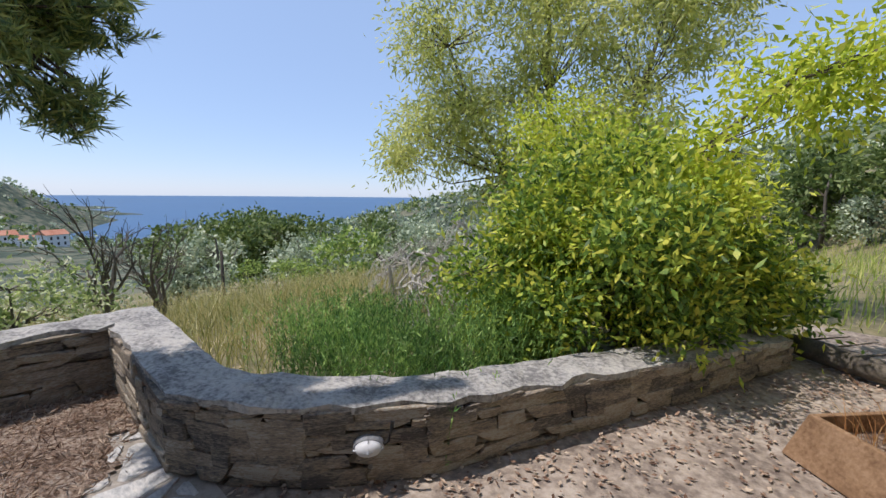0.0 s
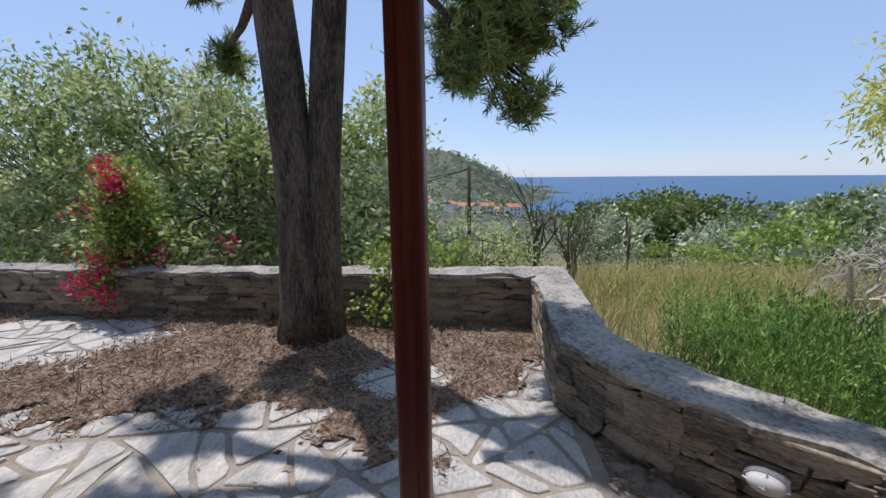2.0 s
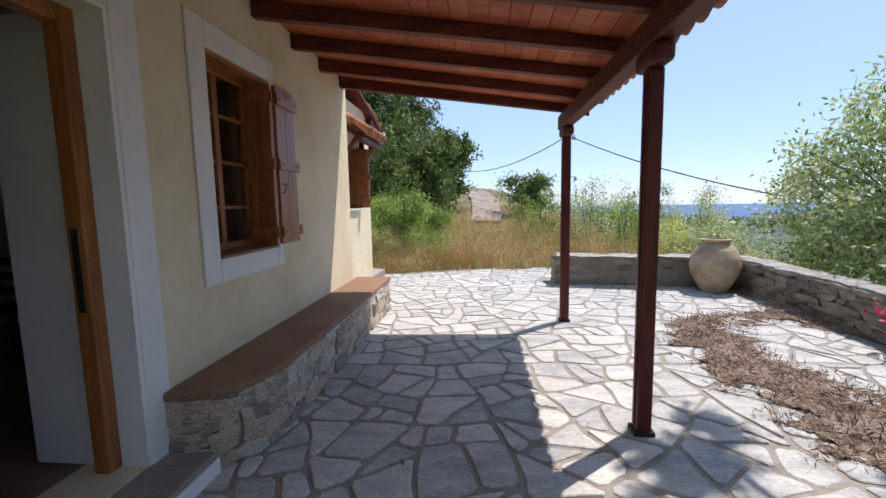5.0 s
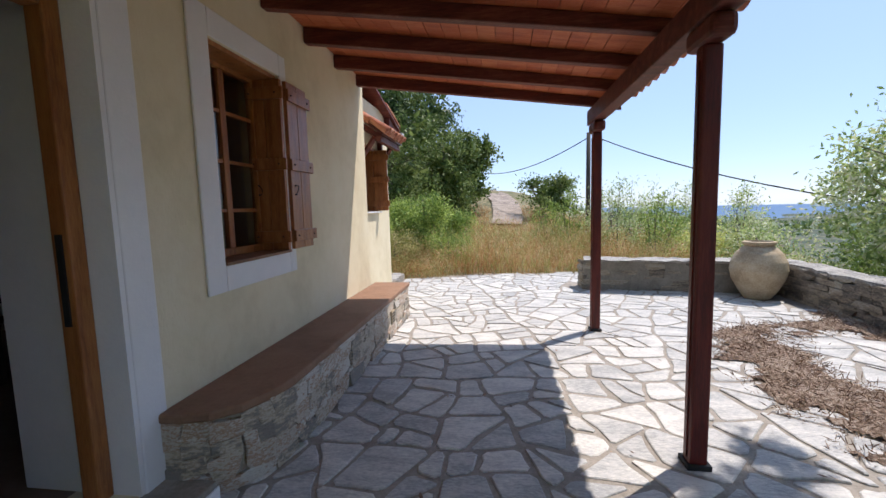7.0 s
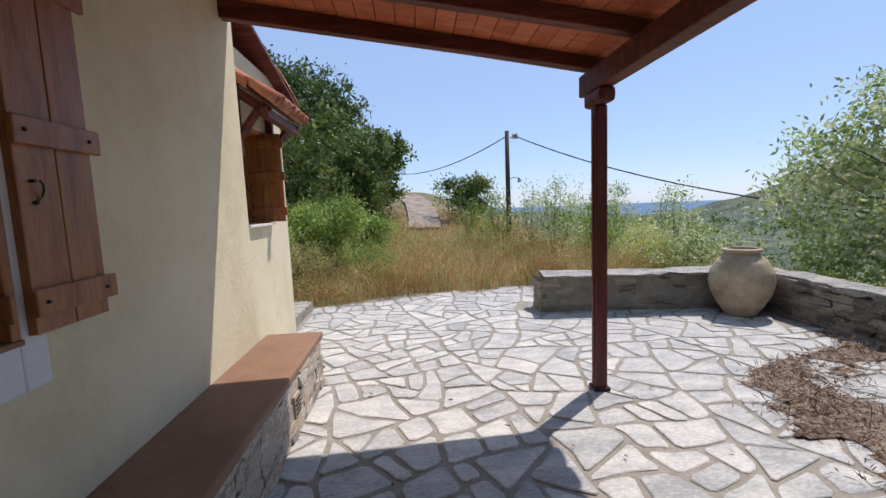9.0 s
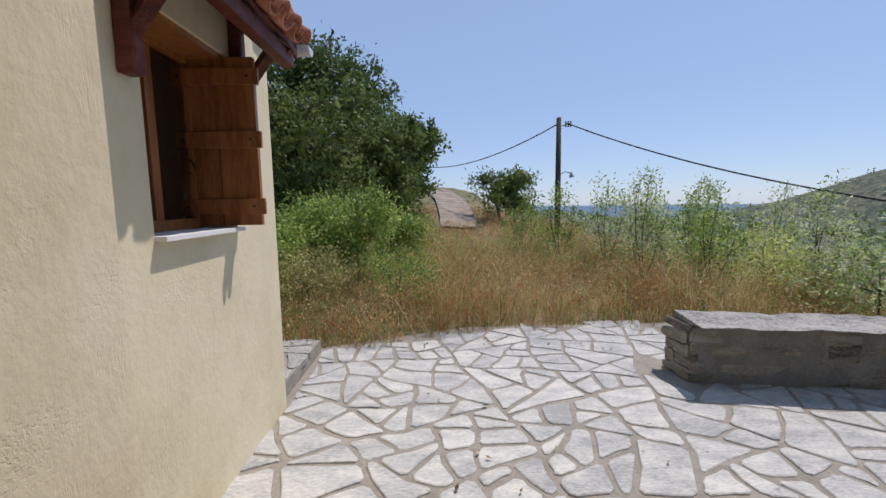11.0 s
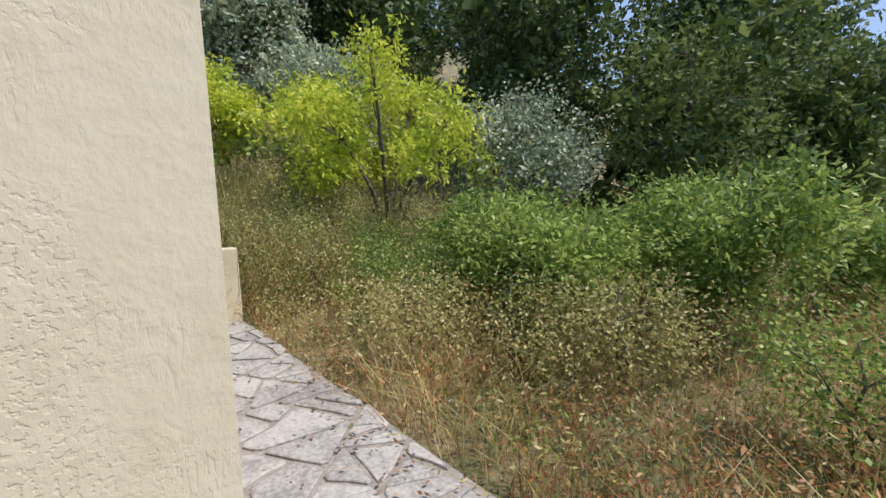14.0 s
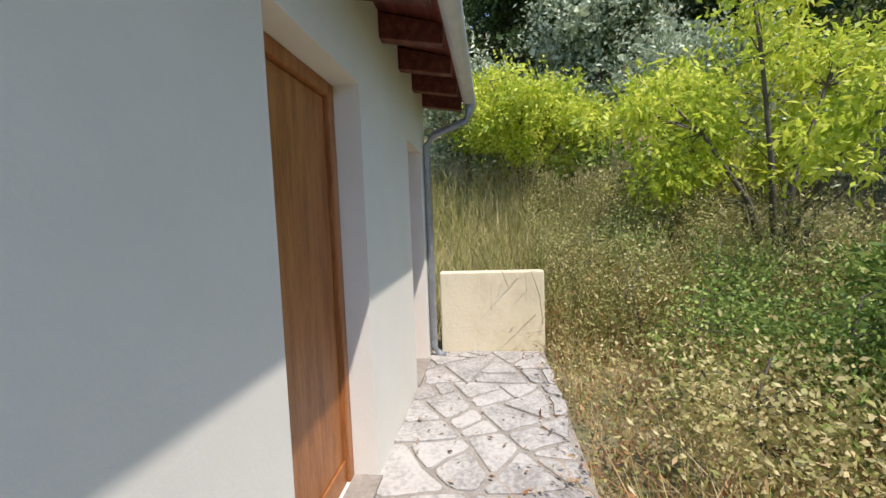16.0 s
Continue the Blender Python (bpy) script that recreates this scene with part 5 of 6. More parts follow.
def yellow_tree(x, y, h, r, seed):
    """A young tree of open, forking boughs that end in tufts of big leaves."""
    q = np.random.default_rng(seed)
    stems, tufts = [], []
    for i in range(9):
        g = i * 2.4 + q.uniform(-0.4, 0.4)
        d_ = r * q.uniform(0.45, 1.0)
        top_ = h * q.uniform(0.66, 1.0) * (1.1 - 0.35 * d_ / r)
        e = np.array([d_ * math.cos(g), d_ * math.sin(g), top_])
        stems.append(([(0, 0, -0.2), tuple(e * np.array([0.25, 0.25, 0.45])), tuple(e * np.array([0.65, 0.65, 0.8])), tuple(e)], 0.045, 0.012))
        for f_ in (0.72, 0.84, 0.93, 1.0):
            c = e * np.array([f_ ** 1.3, f_ ** 1.3, f_ ** 0.8])
            w = r * q.uniform(0.16, 0.28)
            tufts.append((tuple(c + q.normal(size=3) * 0.14 * r), (w, w, w * 0.8)))
    return plant("yellow_tree", (x, y, gz(x, y)), stems, tufts, L_YELLOW, rng, 330, 44, 0.125, 0.05, 0.12, droop=0.35, branch_r=0.012, label="young tree with bright yellow-green leaves", group="yellow-green trees")


yellow_tree(7.9, -11.5, 3.9, 1.9, 3)
yellow_tree(10.6, -8.4, 3.0, 1.3, 4)
# north slope
for x, y, h, r, m, c, p, l, lab in ((-41, 18, 7.6, 7.0, L_OAK, 520, 60, 0.32, "round-topped stone pine in the valley"), (-42, 23, 8.4, 6.4, L_OAK, 480, 60, 0.32, "round-topped stone pine in the valley"), (-11, 11.5, 2.6, 1.7, L_OLIVE, 190, 40, 0.09, olive), (-7.6, 12.5, 2.5, 1.6, L_OLIVE, 170, 40, 0.09, olive), (-14, 14, 2.8, 1.9, L_OLIVE, 170, 40, 0.10, olive), (-9, 18, 3.6, 2.2, L_OAK, 180, 40, 0.14, oak), (-4, 20, 3.6, 2.2, L_OLIVE, 180, 40, 0.14, olive), (3, 22, 4.2, 2.4, L_OAK, 180, 40, 0.15, oak), (8, 17, 4.0, 2.2, L_OLIVE, 160, 40, 0.14, olive), (12, 24, 5, 2.6, L_OAK, 160, 40, 0.18, oak), (0, 28, 5, 2.8, L_OAK, 160, 40, 0.2, oak), (-12, 27, 4.4, 2.8, L_OAK, 160, 40, 0.2, oak), (-16, 9, 2.4, 1.8, L_OLIVE, 150, 40, 0.10, olive), (-21, 6, 2.6, 2.0, L_OLIVE, 150, 40, 0.12, olive), (-19, -3, 2.6, 2.2, L_OAK, 150, 40, 0.12, oak), (-14, -9, 2.4, 2.0, L_OLIVE, 150, 40, 0.12, olive)):
    crown("valley_tree", x, y, h, r, m, int(c * 0.8), 24, l * 1.5, lab, group="trees of the valley", core=160)

# thick scrub over the slopes, from a few kinds
kinds = []
for k, (h, r, m, lab, c, l) in enumerate(((3.4, 1.7, L_OAK, oak, 170, 0.13), (2.4, 1.5, L_OLIVE, olive, 170, 0.10), (5.2, 2.1, L_DARK, dark, 220, 0.16), (1.5, 1.2, L_HERB, herb, 130, 0.085), (2.0, 1.3, L_WEED, "half-dry bushy scrub on the slope", 130, 0.085))):
    kinds.append(crown("slope_shrub", 30 + 4 * k, 12, h, r, m, int(c * 0.42), 22, l * 1.75, lab, group="scrub on the slopes"))
spots = []
while len(spots) < 105:
    x, y = rng.uniform(-22, 30), rng.uniform(-34, 34)
    rr = math.hypot(x, y)
    if rr > 36 or (x < 7.6 and -9.2 < y < 6) or (x < 8.2 and y < -5 and y > -10.8) or (-2.5 < x < 2.2 and y < -9) or (x < -2 and y < 6) or (-8 < x < 9 and -14 < y < 0) or (-8 < x < 3 and 0 < y < 9):
        continue
    if all((x - a_) ** 2 + (y - b_) ** 2 > 3.2 for a_, b_ in spots):
        spots.append((x, y))
for x, y in spots:
    high = x > 14 or rr > 30
    k = rng.choice(5, p=(0.25, 0.2, 0.35, 0.1, 0.1) if x > 13 else (0.15, 0.3, 0.02, 0.28, 0.25))
    g = rng.uniform(0.7, 1.25)
    copy_thing(kinds[k], pose(x, y, gz(x, y), 0, 0, rng.uniform(0, 360)) @ Matrix.Diagonal((g, g, g * rng.uniform(0.85, 1.15), 1)))
for k, (x, y, h) in enumerate(((4.0, -9.1, 0.9), (5.1, -9.3, 1.0), (3.2, -9.6, 0.85), (6.2, -9.2, 1.1), (4.6, -10.0, 1.1), (2.4, -9.9, 0.9), (7.2, -8.8, 1.1), (1.1, -9.9, 0.8), (7.4, -10.6, 1.5), (8.4, -10.9, 1.6), (6.6, -10.2, 1.3), (8.8, -9.8, 1.5), (9.8, -8.6, 1.4), (7.6, -9.5, 1.3), (6.9, -11.3, 1.5), (8.0, -10.2, 1.4))):
    crown("weed_bush", x, y, h, 0.55, L_HERB if k % 3 == 1 else L_WEED, 80, 46, 0.04, "half-dry leafy weed bush on the wild plot", group="weed bushes")
# dry tangled bushes at the edge of the paving
spots = [(-0.9, -9.3), (0.2, -9.1), (1.1, -8.75), (2.2, -8.9), (3.4, -9.1), (4.6, -9.0), (-2.0, -9.5), (0.9, -9.8), (2.8, -10.0), (-0.4, -10.4), (5.6, -9.4), (-3.2, -9.8),
         (-0.3, -9.4), (0.6, -8.95), (1.5, -9.2), (-1.4, -9.9), (-0.1, -9.9), (1.6, -10.1), (-2.6, -10.3), (3.9, -9.7), (-1.0, -10.9), (0.5, -11.2), (5.1, -8.9), (2.7, -8.85)]
for k, (x, y) in enumerate(spots):
    bare("dry_bush", (x, y, gz(x, y) - 0.05), rng.uniform(0.7, 1.15), rng, (L_STRAW, L_STRAW, L_WEED)[k % 3], 7, 0.75, 0.005, "tangled dry brown bush of thin stalks", 0.5, gens=3, group="dry bushes")
# leafy undergrowth among the grass
for nm, n, x0, x1, y0, y1, h, mt, sz, lab in (("weed_leaves", 42000, 1.9, 9.5, -12.5, -8.1, 0.85, L_WEED, 0.045, "leafy half-dry weeds"), ("weed_leaves", 22000, -5, 2.0, -12, -8.3, 0.55, L_STRAW, 0.04, "brittle dry weeds"), ("tall_weed_leaves", 32000, 5.0, 10.5, -12.5, -7.9, 1.7, L_WEED, 0.05, "tall half-dry weeds"), ("green_leaves", 14000, 3.5, 9.5, -14, -8.9, 0.9, L_HERB, 0.045, "leafy green weeds"), ("green_leaves", 9000, -9, 2, -18, -11, 0.9, L_HERB, 0.07, "leafy green weeds")):
    c = scatter(n, x0, x1, y0, y1, lambda x, y: outside(x, y) & (np.sin(x * 2.1 + 1.2 * np.sin(y * 1.7)) + np.cos(y * 2.3 + x) + rng.normal(0, 0.8, len(x)) > (0.3 if nm == "green_leaves" else -0.6)))
    c[:, 2] += h * rng.uniform(0, 1, len(c)) ** 1.3 * (0.75 + 0.35 * np.sin(c[:, 0] * 1.9) * np.cos(c[:, 1] * 1.4))
    tagged(leaves(nm, c, sz, sz * 0.35, mt, rng, None, np.array([0, 0, 0.5]), 0.8), lab + " filling the wild plot", "weeds", kind="stuff")

# far woods and groves: small uneven clumps
n = 10000
r_ = np.sqrt(rng.uniform(28 ** 2, 1500 ** 2, n)) * rng.uniform(0.1, 1, n) ** 0.5
th = rng.uniform(0, math.tau, n)
x, y = r_ * np.cos(th), r_ * np.sin(th)
near_hill = slice(0, 2600)
g_, q_ = np.radians(rng.uniform(-8, 62, 2600)), rng.uniform(65, 420, 2600)
x[near_hill], y[near_hill], r_[near_hill] = -q_ * np.sin(g_), q_ * np.cos(g_), q_
z = rise(x, y)
ok = (z > -58) & (r_ > np.where(y < 0, 110, 60)) & ~((x > -3) & (x < 4) & (y < -22) & (y > -45))
x, y, z, r_ = x[ok], y[ok], z[ok], r_[ok]
size = rng.uniform(1.0, 2.4, len(x)) * np.clip(r_ / 160, 1, 3.2)
for nm, mt, pick in (("far_woods", L_OAK, rng.random(len(x)) < 0.55), ("far_groves", L_OLIVE, None)):
    sel = pick if pick is not None else ~keepw
    keepw = sel
    xs, ys, zs, ss = x[sel], y[sel], z[sel], size[sel]
    k = 9
    idx = np.repeat(np.arange(len(xs)), k)
    off = unit(rng.normal(size=(len(idx), 3))) * rng.uniform(0.5, 1.05, (len(idx), 1)) * np.array([1, 1, 0.8])
    cen = np.stack([xs, ys, zs + ss * 0.6], 1)[idx] + off * ss[idx][:, None]
    ob = leaves(nm, cen, 1.0, 1.0, mt, rng)
    co = np.empty(len(ob.data.vertices) * 3, np.float32)
    ob.data.vertices.foreach_get("co", co)
    co = co.reshape(-1, 4, 3)
    co = cen[:, None, :] + (co - cen[:, None, :]) * (0.75 * ss[idx])[:, None, None]
    ob.data.vertices.foreach_set("co", co.reshape(-1).astype(np.float32))
    tagged(ob, "distant wooded slopes and olive groves", "woods", kind="stuff")

# ---- pine litter on the paving ----
def littered(x, y):
    """Above nought where dry needles cover the stones."""
    lim = np.interp(y, [-5.5, -5.0, -3.5, -2.6, -1.7, -1.1, -0.6, 0.0, 0.3, 0.6], [-3.9, -2.25, -2.0, -2.1, -2.2, -2.4, -1.95, -1.95, -2.45, -3.2])
    w = 0.10 * np.sin(x * 9 + 2 * np.sin(y * 7)) + 0.07 * np.sin(y * 17 + x * 5) + 0.05 * np.sin(x * 31 + y * 23)
    bare_spot = np.minimum(np.hypot((x + 3.35) / 0.62, (y + 3.95) / 1.05) - 1, np.hypot((x + 2.75) / 0.22, (y + 0.45) / 0.30) - 1)
    bare_spot = np.minimum(bare_spot, np.hypot((x + 2.1) / 0.35, (y - 0.1) / 0.25) - 1)
    return np.minimum(lim - x + w, bare_spot * 0.5 + w * 0.6)


rng = np.random.default_rng(41)
step = 0.035
gx, gy = np.arange(-4.05, -1.6, step), np.arange(-5.8, 0.66, step)
GX, GY = np.meshgrid(gx, gy)
H = littered(GX, GY)
Z = 0.004 + 0.022 * np.clip(H / 0.35, 0, 1) + rng.normal(0, 0.003, H.shape) + 0.008 * np.sin(GX * 13) * np.sin(GY * 11)
W_ = len(gx)
a = Acc()
a.v = [tuple(p) for p in np.stack([GX, GY, Z], -1).reshape(-1, 3)]
ok = (H[:-1, :-1] > 0) & (H[1:, 1:] > 0) & (H[1:, :-1] > 0) & (H[:-1, 1:] > 0)
a.f = [(j * W_ + i, j * W_ + i + 1, (j + 1) * W_ + i + 1, (j + 1) * W_ + i) for j, i in zip(*np.nonzero(ok))]
tagged(put("pine_litter", a, LITTER, smooth=True), "bed of brown pine needles and dry leaves", "litter", kind="stuff")
n = 26000
x, y = rng.uniform(-4.0, -1.6, n), rng.uniform(-5.8, 0.62, n)
h = littered(x, y)
k = (h > -0.10 * rng.random(n)) | (rng.random(n) < 0.006)
c = np.stack([x[k], y[k], 0.012 + 0.022 * np.clip(h[k] / 0.35, 0, 1) + rng.uniform(0, 0.012, k.sum())], 1)
tagged(leaves("dry_needles", c, 0.075, 0.007, LITTERBIT, rng, None, None, 1.0), "loose dry pine needles", "litter", kind="stuff")
flat = np.array([[1, 1, 0.25]])
def strew(name, n, x0, x1, y0, y1, keep, z, size, lab):
    x, y = rng.uniform(x0, x1, n), rng.uniform(y0, y1, n)
    m = keep(x, y)
    x, y = x[m], y[m]
    g = rng.uniform(0, math.tau, len(x))
    u = np.stack([np.cos(g), np.sin(g), rng.normal(0, 0.15, len(x))], 1)
    s_ = np.stack([-np.sin(g), np.cos(g), rng.normal(0, 0.3, len(x))], 1)
    L = size * rng.uniform(0.5, 1.3, (len(x), 1))
    c = np.stack([x, y, np.full(len(x), z) + rng.uniform(0, 0.008, len(x))], 1)
    v = np.stack([c - u * L * 0.5, c + s_ * L * 0.22, c + u * L * 0.5, c - s_ * L * 0.22], 1)
    return tagged(new(name, quads(name, v, LITTERBIT)), lab, "litter", kind="stuff")


strew("fallen_leaves", 900, -4, 1.5, -8.8, 0.6, lambda x, y: rng.random(len(x)) < np.where(y < -8.0, 0.9, 0.16), 0.012, 0.045, "dry fallen leaves on the paving")
strew("fallen_leaves", 500, 1.9, 6.1, -8.2, -7.1, lambda x, y: rng.random(len(x)) < 0.2 + 0.7 * (y < -7.8), 0.145, 0.04, "dry fallen leaves on the path")
strew("fallen_leaves", 11000, -2.3, 2.6, 0.7, 6.2, lambda x, y: (x > -2.2 + 0.52 * (y - 0.9)) & (rng.random(len(x)) < np.exp(-((x + 1.6 - 0.5 * (y - 1)) / 0.9) ** 2)), 0.004, 0.042, "brown leaves drifted along the wall")

# ---- planter, log, wall lamp ----
PLANTER = material("brown_clay", [(0.15, 0.085, 0.045), (0.24, 0.145, 0.08), (0.31, 0.20, 0.12)], 5, 0.9, 0.5, 50, 0.5)
planter = empty("planter", 0.42, 2.98, 0)
tagged(planter, "old tipped clay planter box with dry soil", "planter")
u, w = Vector((0.72, -0.69, 0)), Vector((0.69, 0.72, 0))
o = Vector((0.02, 3.05, 0.0))
lean = Vector((0.10, 0.05, 0.26))
L, D, T = 1.0, 0.55, 0.035
def plank(p, q, r_, s_, up):
    a = Acc()
    a.add([p, q, r_, s_] + [v + up for v in (p, q, r_, s_)], [(3, 2, 1, 0), (4, 5, 6, 7), (0, 1, 5, 4), (1, 2, 6, 5), (2, 3, 7, 6), (3, 0, 4, 7)])
    return adopt(planter, put("side", a, PLANTER, bevel=0.006))
plank(o, o + u * L, o + u * L + w * T, o + w * T, lean)
plank(o + w * (D - T), o + u * L + w * (D - T), o + u * L + w * D, o + w * D, lean)
plank(o + w * T, o + u * T + w * T, o + u * T + w * (D - T), o + w * (D - T), lean)
plank(o + u * (L - T) + w * T, o + u * L + w * T, o + u * L + w * (D - T), o + u * (L - T) + w * (D - T), lean)
a = Acc()
k0 = lean * 0.55
a.add([o + u * T + w * T + k0, o + u * (L - T) + w * T + k0, o + u * (L - T) + w * (D - T) + k0, o + u * T + w * (D - T) + k0], [(0, 1, 2, 3)])
adopt(planter, put("soil", a, LITTER))
roots = np.array([tuple(o + u * rng.uniform(0.1, 0.9) + w * rng.uniform(0.08, 0.45) + k0) for _ in range(160)])
ob, _ = blades("dry_stalks", roots, 0.28, 0.005, L_STRAW, rng, 0.6, planter)
log = empty("fallen_log", 0.3, 4.8, 0.08)
tagged(log, "weathered grey log lying on the yard", "log")
a = Acc(); a.tube([(-0.3, 0.35, 0.02), (-0.1, 0.16, 0.035), (0.2, -0.02, 0.03), (0.6, -0.2, 0.01)], [0.09, 0.10, 0.095, 0.08], 12)
put("stem", a, BARK, log, smooth=True)
a = Acc()
for k in range(5):
    p = Vector((-0.2 + 0.18 * k, 0.24 - 0.1 * k, 0.1))
    a.tube([p, p + Vector((rng.uniform(-0.1, 0.3), rng.uniform(-0.1, 0.2), 0.12))], [0.012, 0.004], 5)
put("twig", a, BARK, log)
lamp = empty("wall_lamp", -1.575, 1.245, 0.23)
tagged(lamp, "small oval bulkhead lamp with metal cage on the wall", "wall lamp")
lamp.rotation_euler = (0, 0, math.atan2(0.48, 0.40))
a = Acc(); a.tube([(0, 0.0, 0), (0, -0.05, 0)], [0.062, 0.062], 16); 
for i, (x, y, z) in enumerate(a.v):
    a.v[i] = (x * 1.25, y, z * 0.75)
put("base", a, METAL, lamp)
a = Acc(); a.tube([(0, -0.05, 0), (0, -0.075, 0), (0, -0.092, 0)], [0.055, 0.047, 0.02], 16)
for i, (x, y, z) in enumerate(a.v):
    a.v[i] = (x * 1.25, y, z * 0.75)
put("glass", a, GUTTER, lamp, smooth=True)
a = Acc(); a.tube([(-0.075, -0.06, 0), (0, -0.10, 0), (0.075, -0.06, 0)], 0.004, 6); a.tube([(0, -0.06, -0.045), (0, -0.102, 0), (0, -0.06, 0.045)], 0.004, 6)
put("cage", a, METAL, lamp)
a = Acc(); a.tube([(0.075, -0.03, 0), (0.10, -0.045, 0.03), (0.115, -0.05, 0.09), (0.12, -0.045, 0.13)], 0.009, 7)
put("cable", a, DARK, lamp)

# ---- poles and wires ----
def pole(x, y, z0, z1, r, lab):
    p = empty("utility_pole", x, y, z0)
    tagged(p, lab, "pole")
    a = Acc(); a.tube([(0, 0, -0.3), (0, 0, z1 - z0)], [r, r * 0.75], 10)
    put("shaft", a, POLEWOOD, p, smooth=True)
    return p


P1 = Vector((-3.78, -19.0, 4.25))
p = pole(P1.x, P1.y, gz(-3.78, -19), 4.4, 0.11, "tarred wooden utility pole with lamp and insulators")
zt = 4.4 - gz(-3.78, -19)
a = Acc()
a.tube([(-0.12, 0, zt - 0.28), (-0.42, 0, zt - 0.2)], 0.025, 6)
for q in (-0.25, -0.34, -0.42):
    a.tube([(q, 0, zt - 0.32), (q, 0, zt - 0.12)], [0.035, 0.03], 7)
put("insulators", a, METAL, p)
a = Acc()
a.tube([(0, 0, zt - 2.0), (-0.25, 0, zt - 1.88), (-0.45, 0, zt - 1.93)], 0.018, 6)
a.tube([(-0.46, 0, zt - 1.90), (-0.50, 0, zt - 2.08)], [0.03, 0.10], 8)
put("street_lamp_arm", a, METAL, p)
pole(-20.0, -0.1, gz(-20, -0.1), 1.75, 0.11, "wooden utility pole in the valley")
pole(-12.0, 4.5, gz(-12, 4.5), -0.15, 0.05, "slim grey pole below the terrace")


def wire(p, q, sag):
    w = empty("overhead_wire", *p)
    tagged(w, "black twisted overhead power cable", "cable")
    a = Acc()
    p, q = Vector(p), Vector(q)
    a.tube([(q - p) * (i / 24) - Vector((0, 0, sag * 4 * (i / 24) * (1 - i / 24))) for i in range(25)], 0.022, 5)
    put("cable", a, DARK, w)


wire((P1.x - 0.3, P1.y, 4.2), (-20, -0.1, 1.65), 2.3)
wire((P1.x, P1.y, 4.2), (5.0, -40, 6.2), 1.6)
wire((-20, -0.1, 1.6), (-60, -22, 2.0), 1.2)

# the track climbing out of the field
a = Acc()
line = [(-0.3, -21.0), (-0.4, -23), (-0.4, -25), (-0.3, -28.5), (0.4, -33), (1.6, -38)]
for i, (x, y) in enumerate(line):
    wd = 0.75 + 0.05 * i
    a.v += [(x - wd, y, gz(x - wd, y) + 0.08), (x + wd, y, gz(x + wd, y) + 0.08)]
a.f = [(2 * i, 2 * i + 1, 2 * i + 3, 2 * i + 2) for i in range(len(line) - 1)]
tagged(put("road", a, CONCRETE), "pale dirt track climbing past the trees", "track", kind="structure")

# ---- far village ----
ROOFRED = material("far_roof", [(0.42, 0.17, 0.10), (0.55, 0.27, 0.18)], 0.2, 0.9, 0, 10, 0.4)
far = empty("village_house", 0, 0, 0)
tagged(far, "distant white house with red tiled roof", "house", "village houses")
a = Acc(); a.box(-5, 5, -4, 4, -3, 5)
put("wall", a, WHITE, far)
a = Acc(); a.add([(-5.5, -4.6, 5), (5.5, -4.6, 5), (5.5, 4.6, 5), (-5.5, 4.6, 5), (-5.5, 0, 7.4), (5.5, 0, 7.4)], [(0, 1, 5, 4), (2, 3, 4, 5), (1, 2, 5), (3, 0, 4), (3, 2, 1, 0)])
put("roof", a, ROOFRED, far)
a = Acc()
for q in (-3, 0, 3):
    a.box(q - 0.5, q + 0.5, -4.05, 4.05, 2.4, 3.9); a.box(q - 0.5, q + 0.5, -4.05, 4.05, -0.6, 1.0)
put("window", a, DARK, far)
places = [(320, 88), (335, 90), (350, 86.5), (330, 93), (345, 96), (300, 84.5), (310, 106), (330, 108), (350, 110), (365, 107), (390, 105), (420, 109), (430, 100), (480, 96), (300, 112)]
far.matrix_basis = pose(-340 * math.sin(radians(91.5)), 340 * math.cos(radians(91.5)), 0, 0, 0, 70)
far.location.z = gz(far.location.x, far.location.y) + 1.5
for r_, g in places:
    x, y = -r_ * math.sin(radians(g)), r_ * math.cos(radians(g))
    copy_thing(far, pose(x, y, gz(x, y) + 1.5, 0, 0, rng.uniform(0, 180)))

# ---- dim room: table and chairs ----
def chair(x, y, turn):
    c = empty("dining_chair", x, y, 0.11)
    tagged(c, "dark wooden dining chair with slatted back", "chair", "chairs in the room")
    c.rotation_euler = (0, 0, turn)
    a = Acc(); a.box(-0.2, 0.2, -0.2, 0.2, 0.43, 0.47); put("seat", a, POLEWOOD, c, bevel=0.01)
    for sx in (-1, 1):
        a = Acc(); a.box(sx * 0.18 - 0.02, sx * 0.18 + 0.02, 0.16, 0.2, 0, 1.0); put("leg", a, POLEWOOD, c)
        a = Acc(); a.box(sx * 0.18 - 0.02, sx * 0.18 + 0.02, -0.2, -0.16, 0, 0.43); put("leg", a, POLEWOOD, c)
    for z in (0.6, 0.73, 0.86):
        a = Acc(); a.box(-0.16, 0.16, 0.17, 0.19, z, z + 0.07); put("slat", a, POLEWOOD, c)


chair(4.1, -3.3, 0.4); chair(4.7, -3.1, -0.2)
t = empty("table", 4.4, -2.5, 0.11)
tagged(t, "dark wooden table in the dim room", "table")
a = Acc(); a.box(-0.6, 0.6, -0.4, 0.4, 0.71, 0.75); put("top", a, POLEWOOD, t, bevel=0.008)
for sx in (-1, 1):
    for sy in (-1, 1):
        a = Acc(); a.box(sx * 0.53 - 0.03, sx * 0.53 + 0.03, sy * 0.33 - 0.03, sy * 0.33 + 0.03, 0, 0.71); put("leg", a, POLEWOOD, t)

# ---- crazy paving: each stone a cell of an uneven net ----
def area(poly):
    return 0.5 * abs(sum(p[0] * q[1] - q[0] * p[1] for p, q in zip(poly, poly[1:] + poly[:1])))


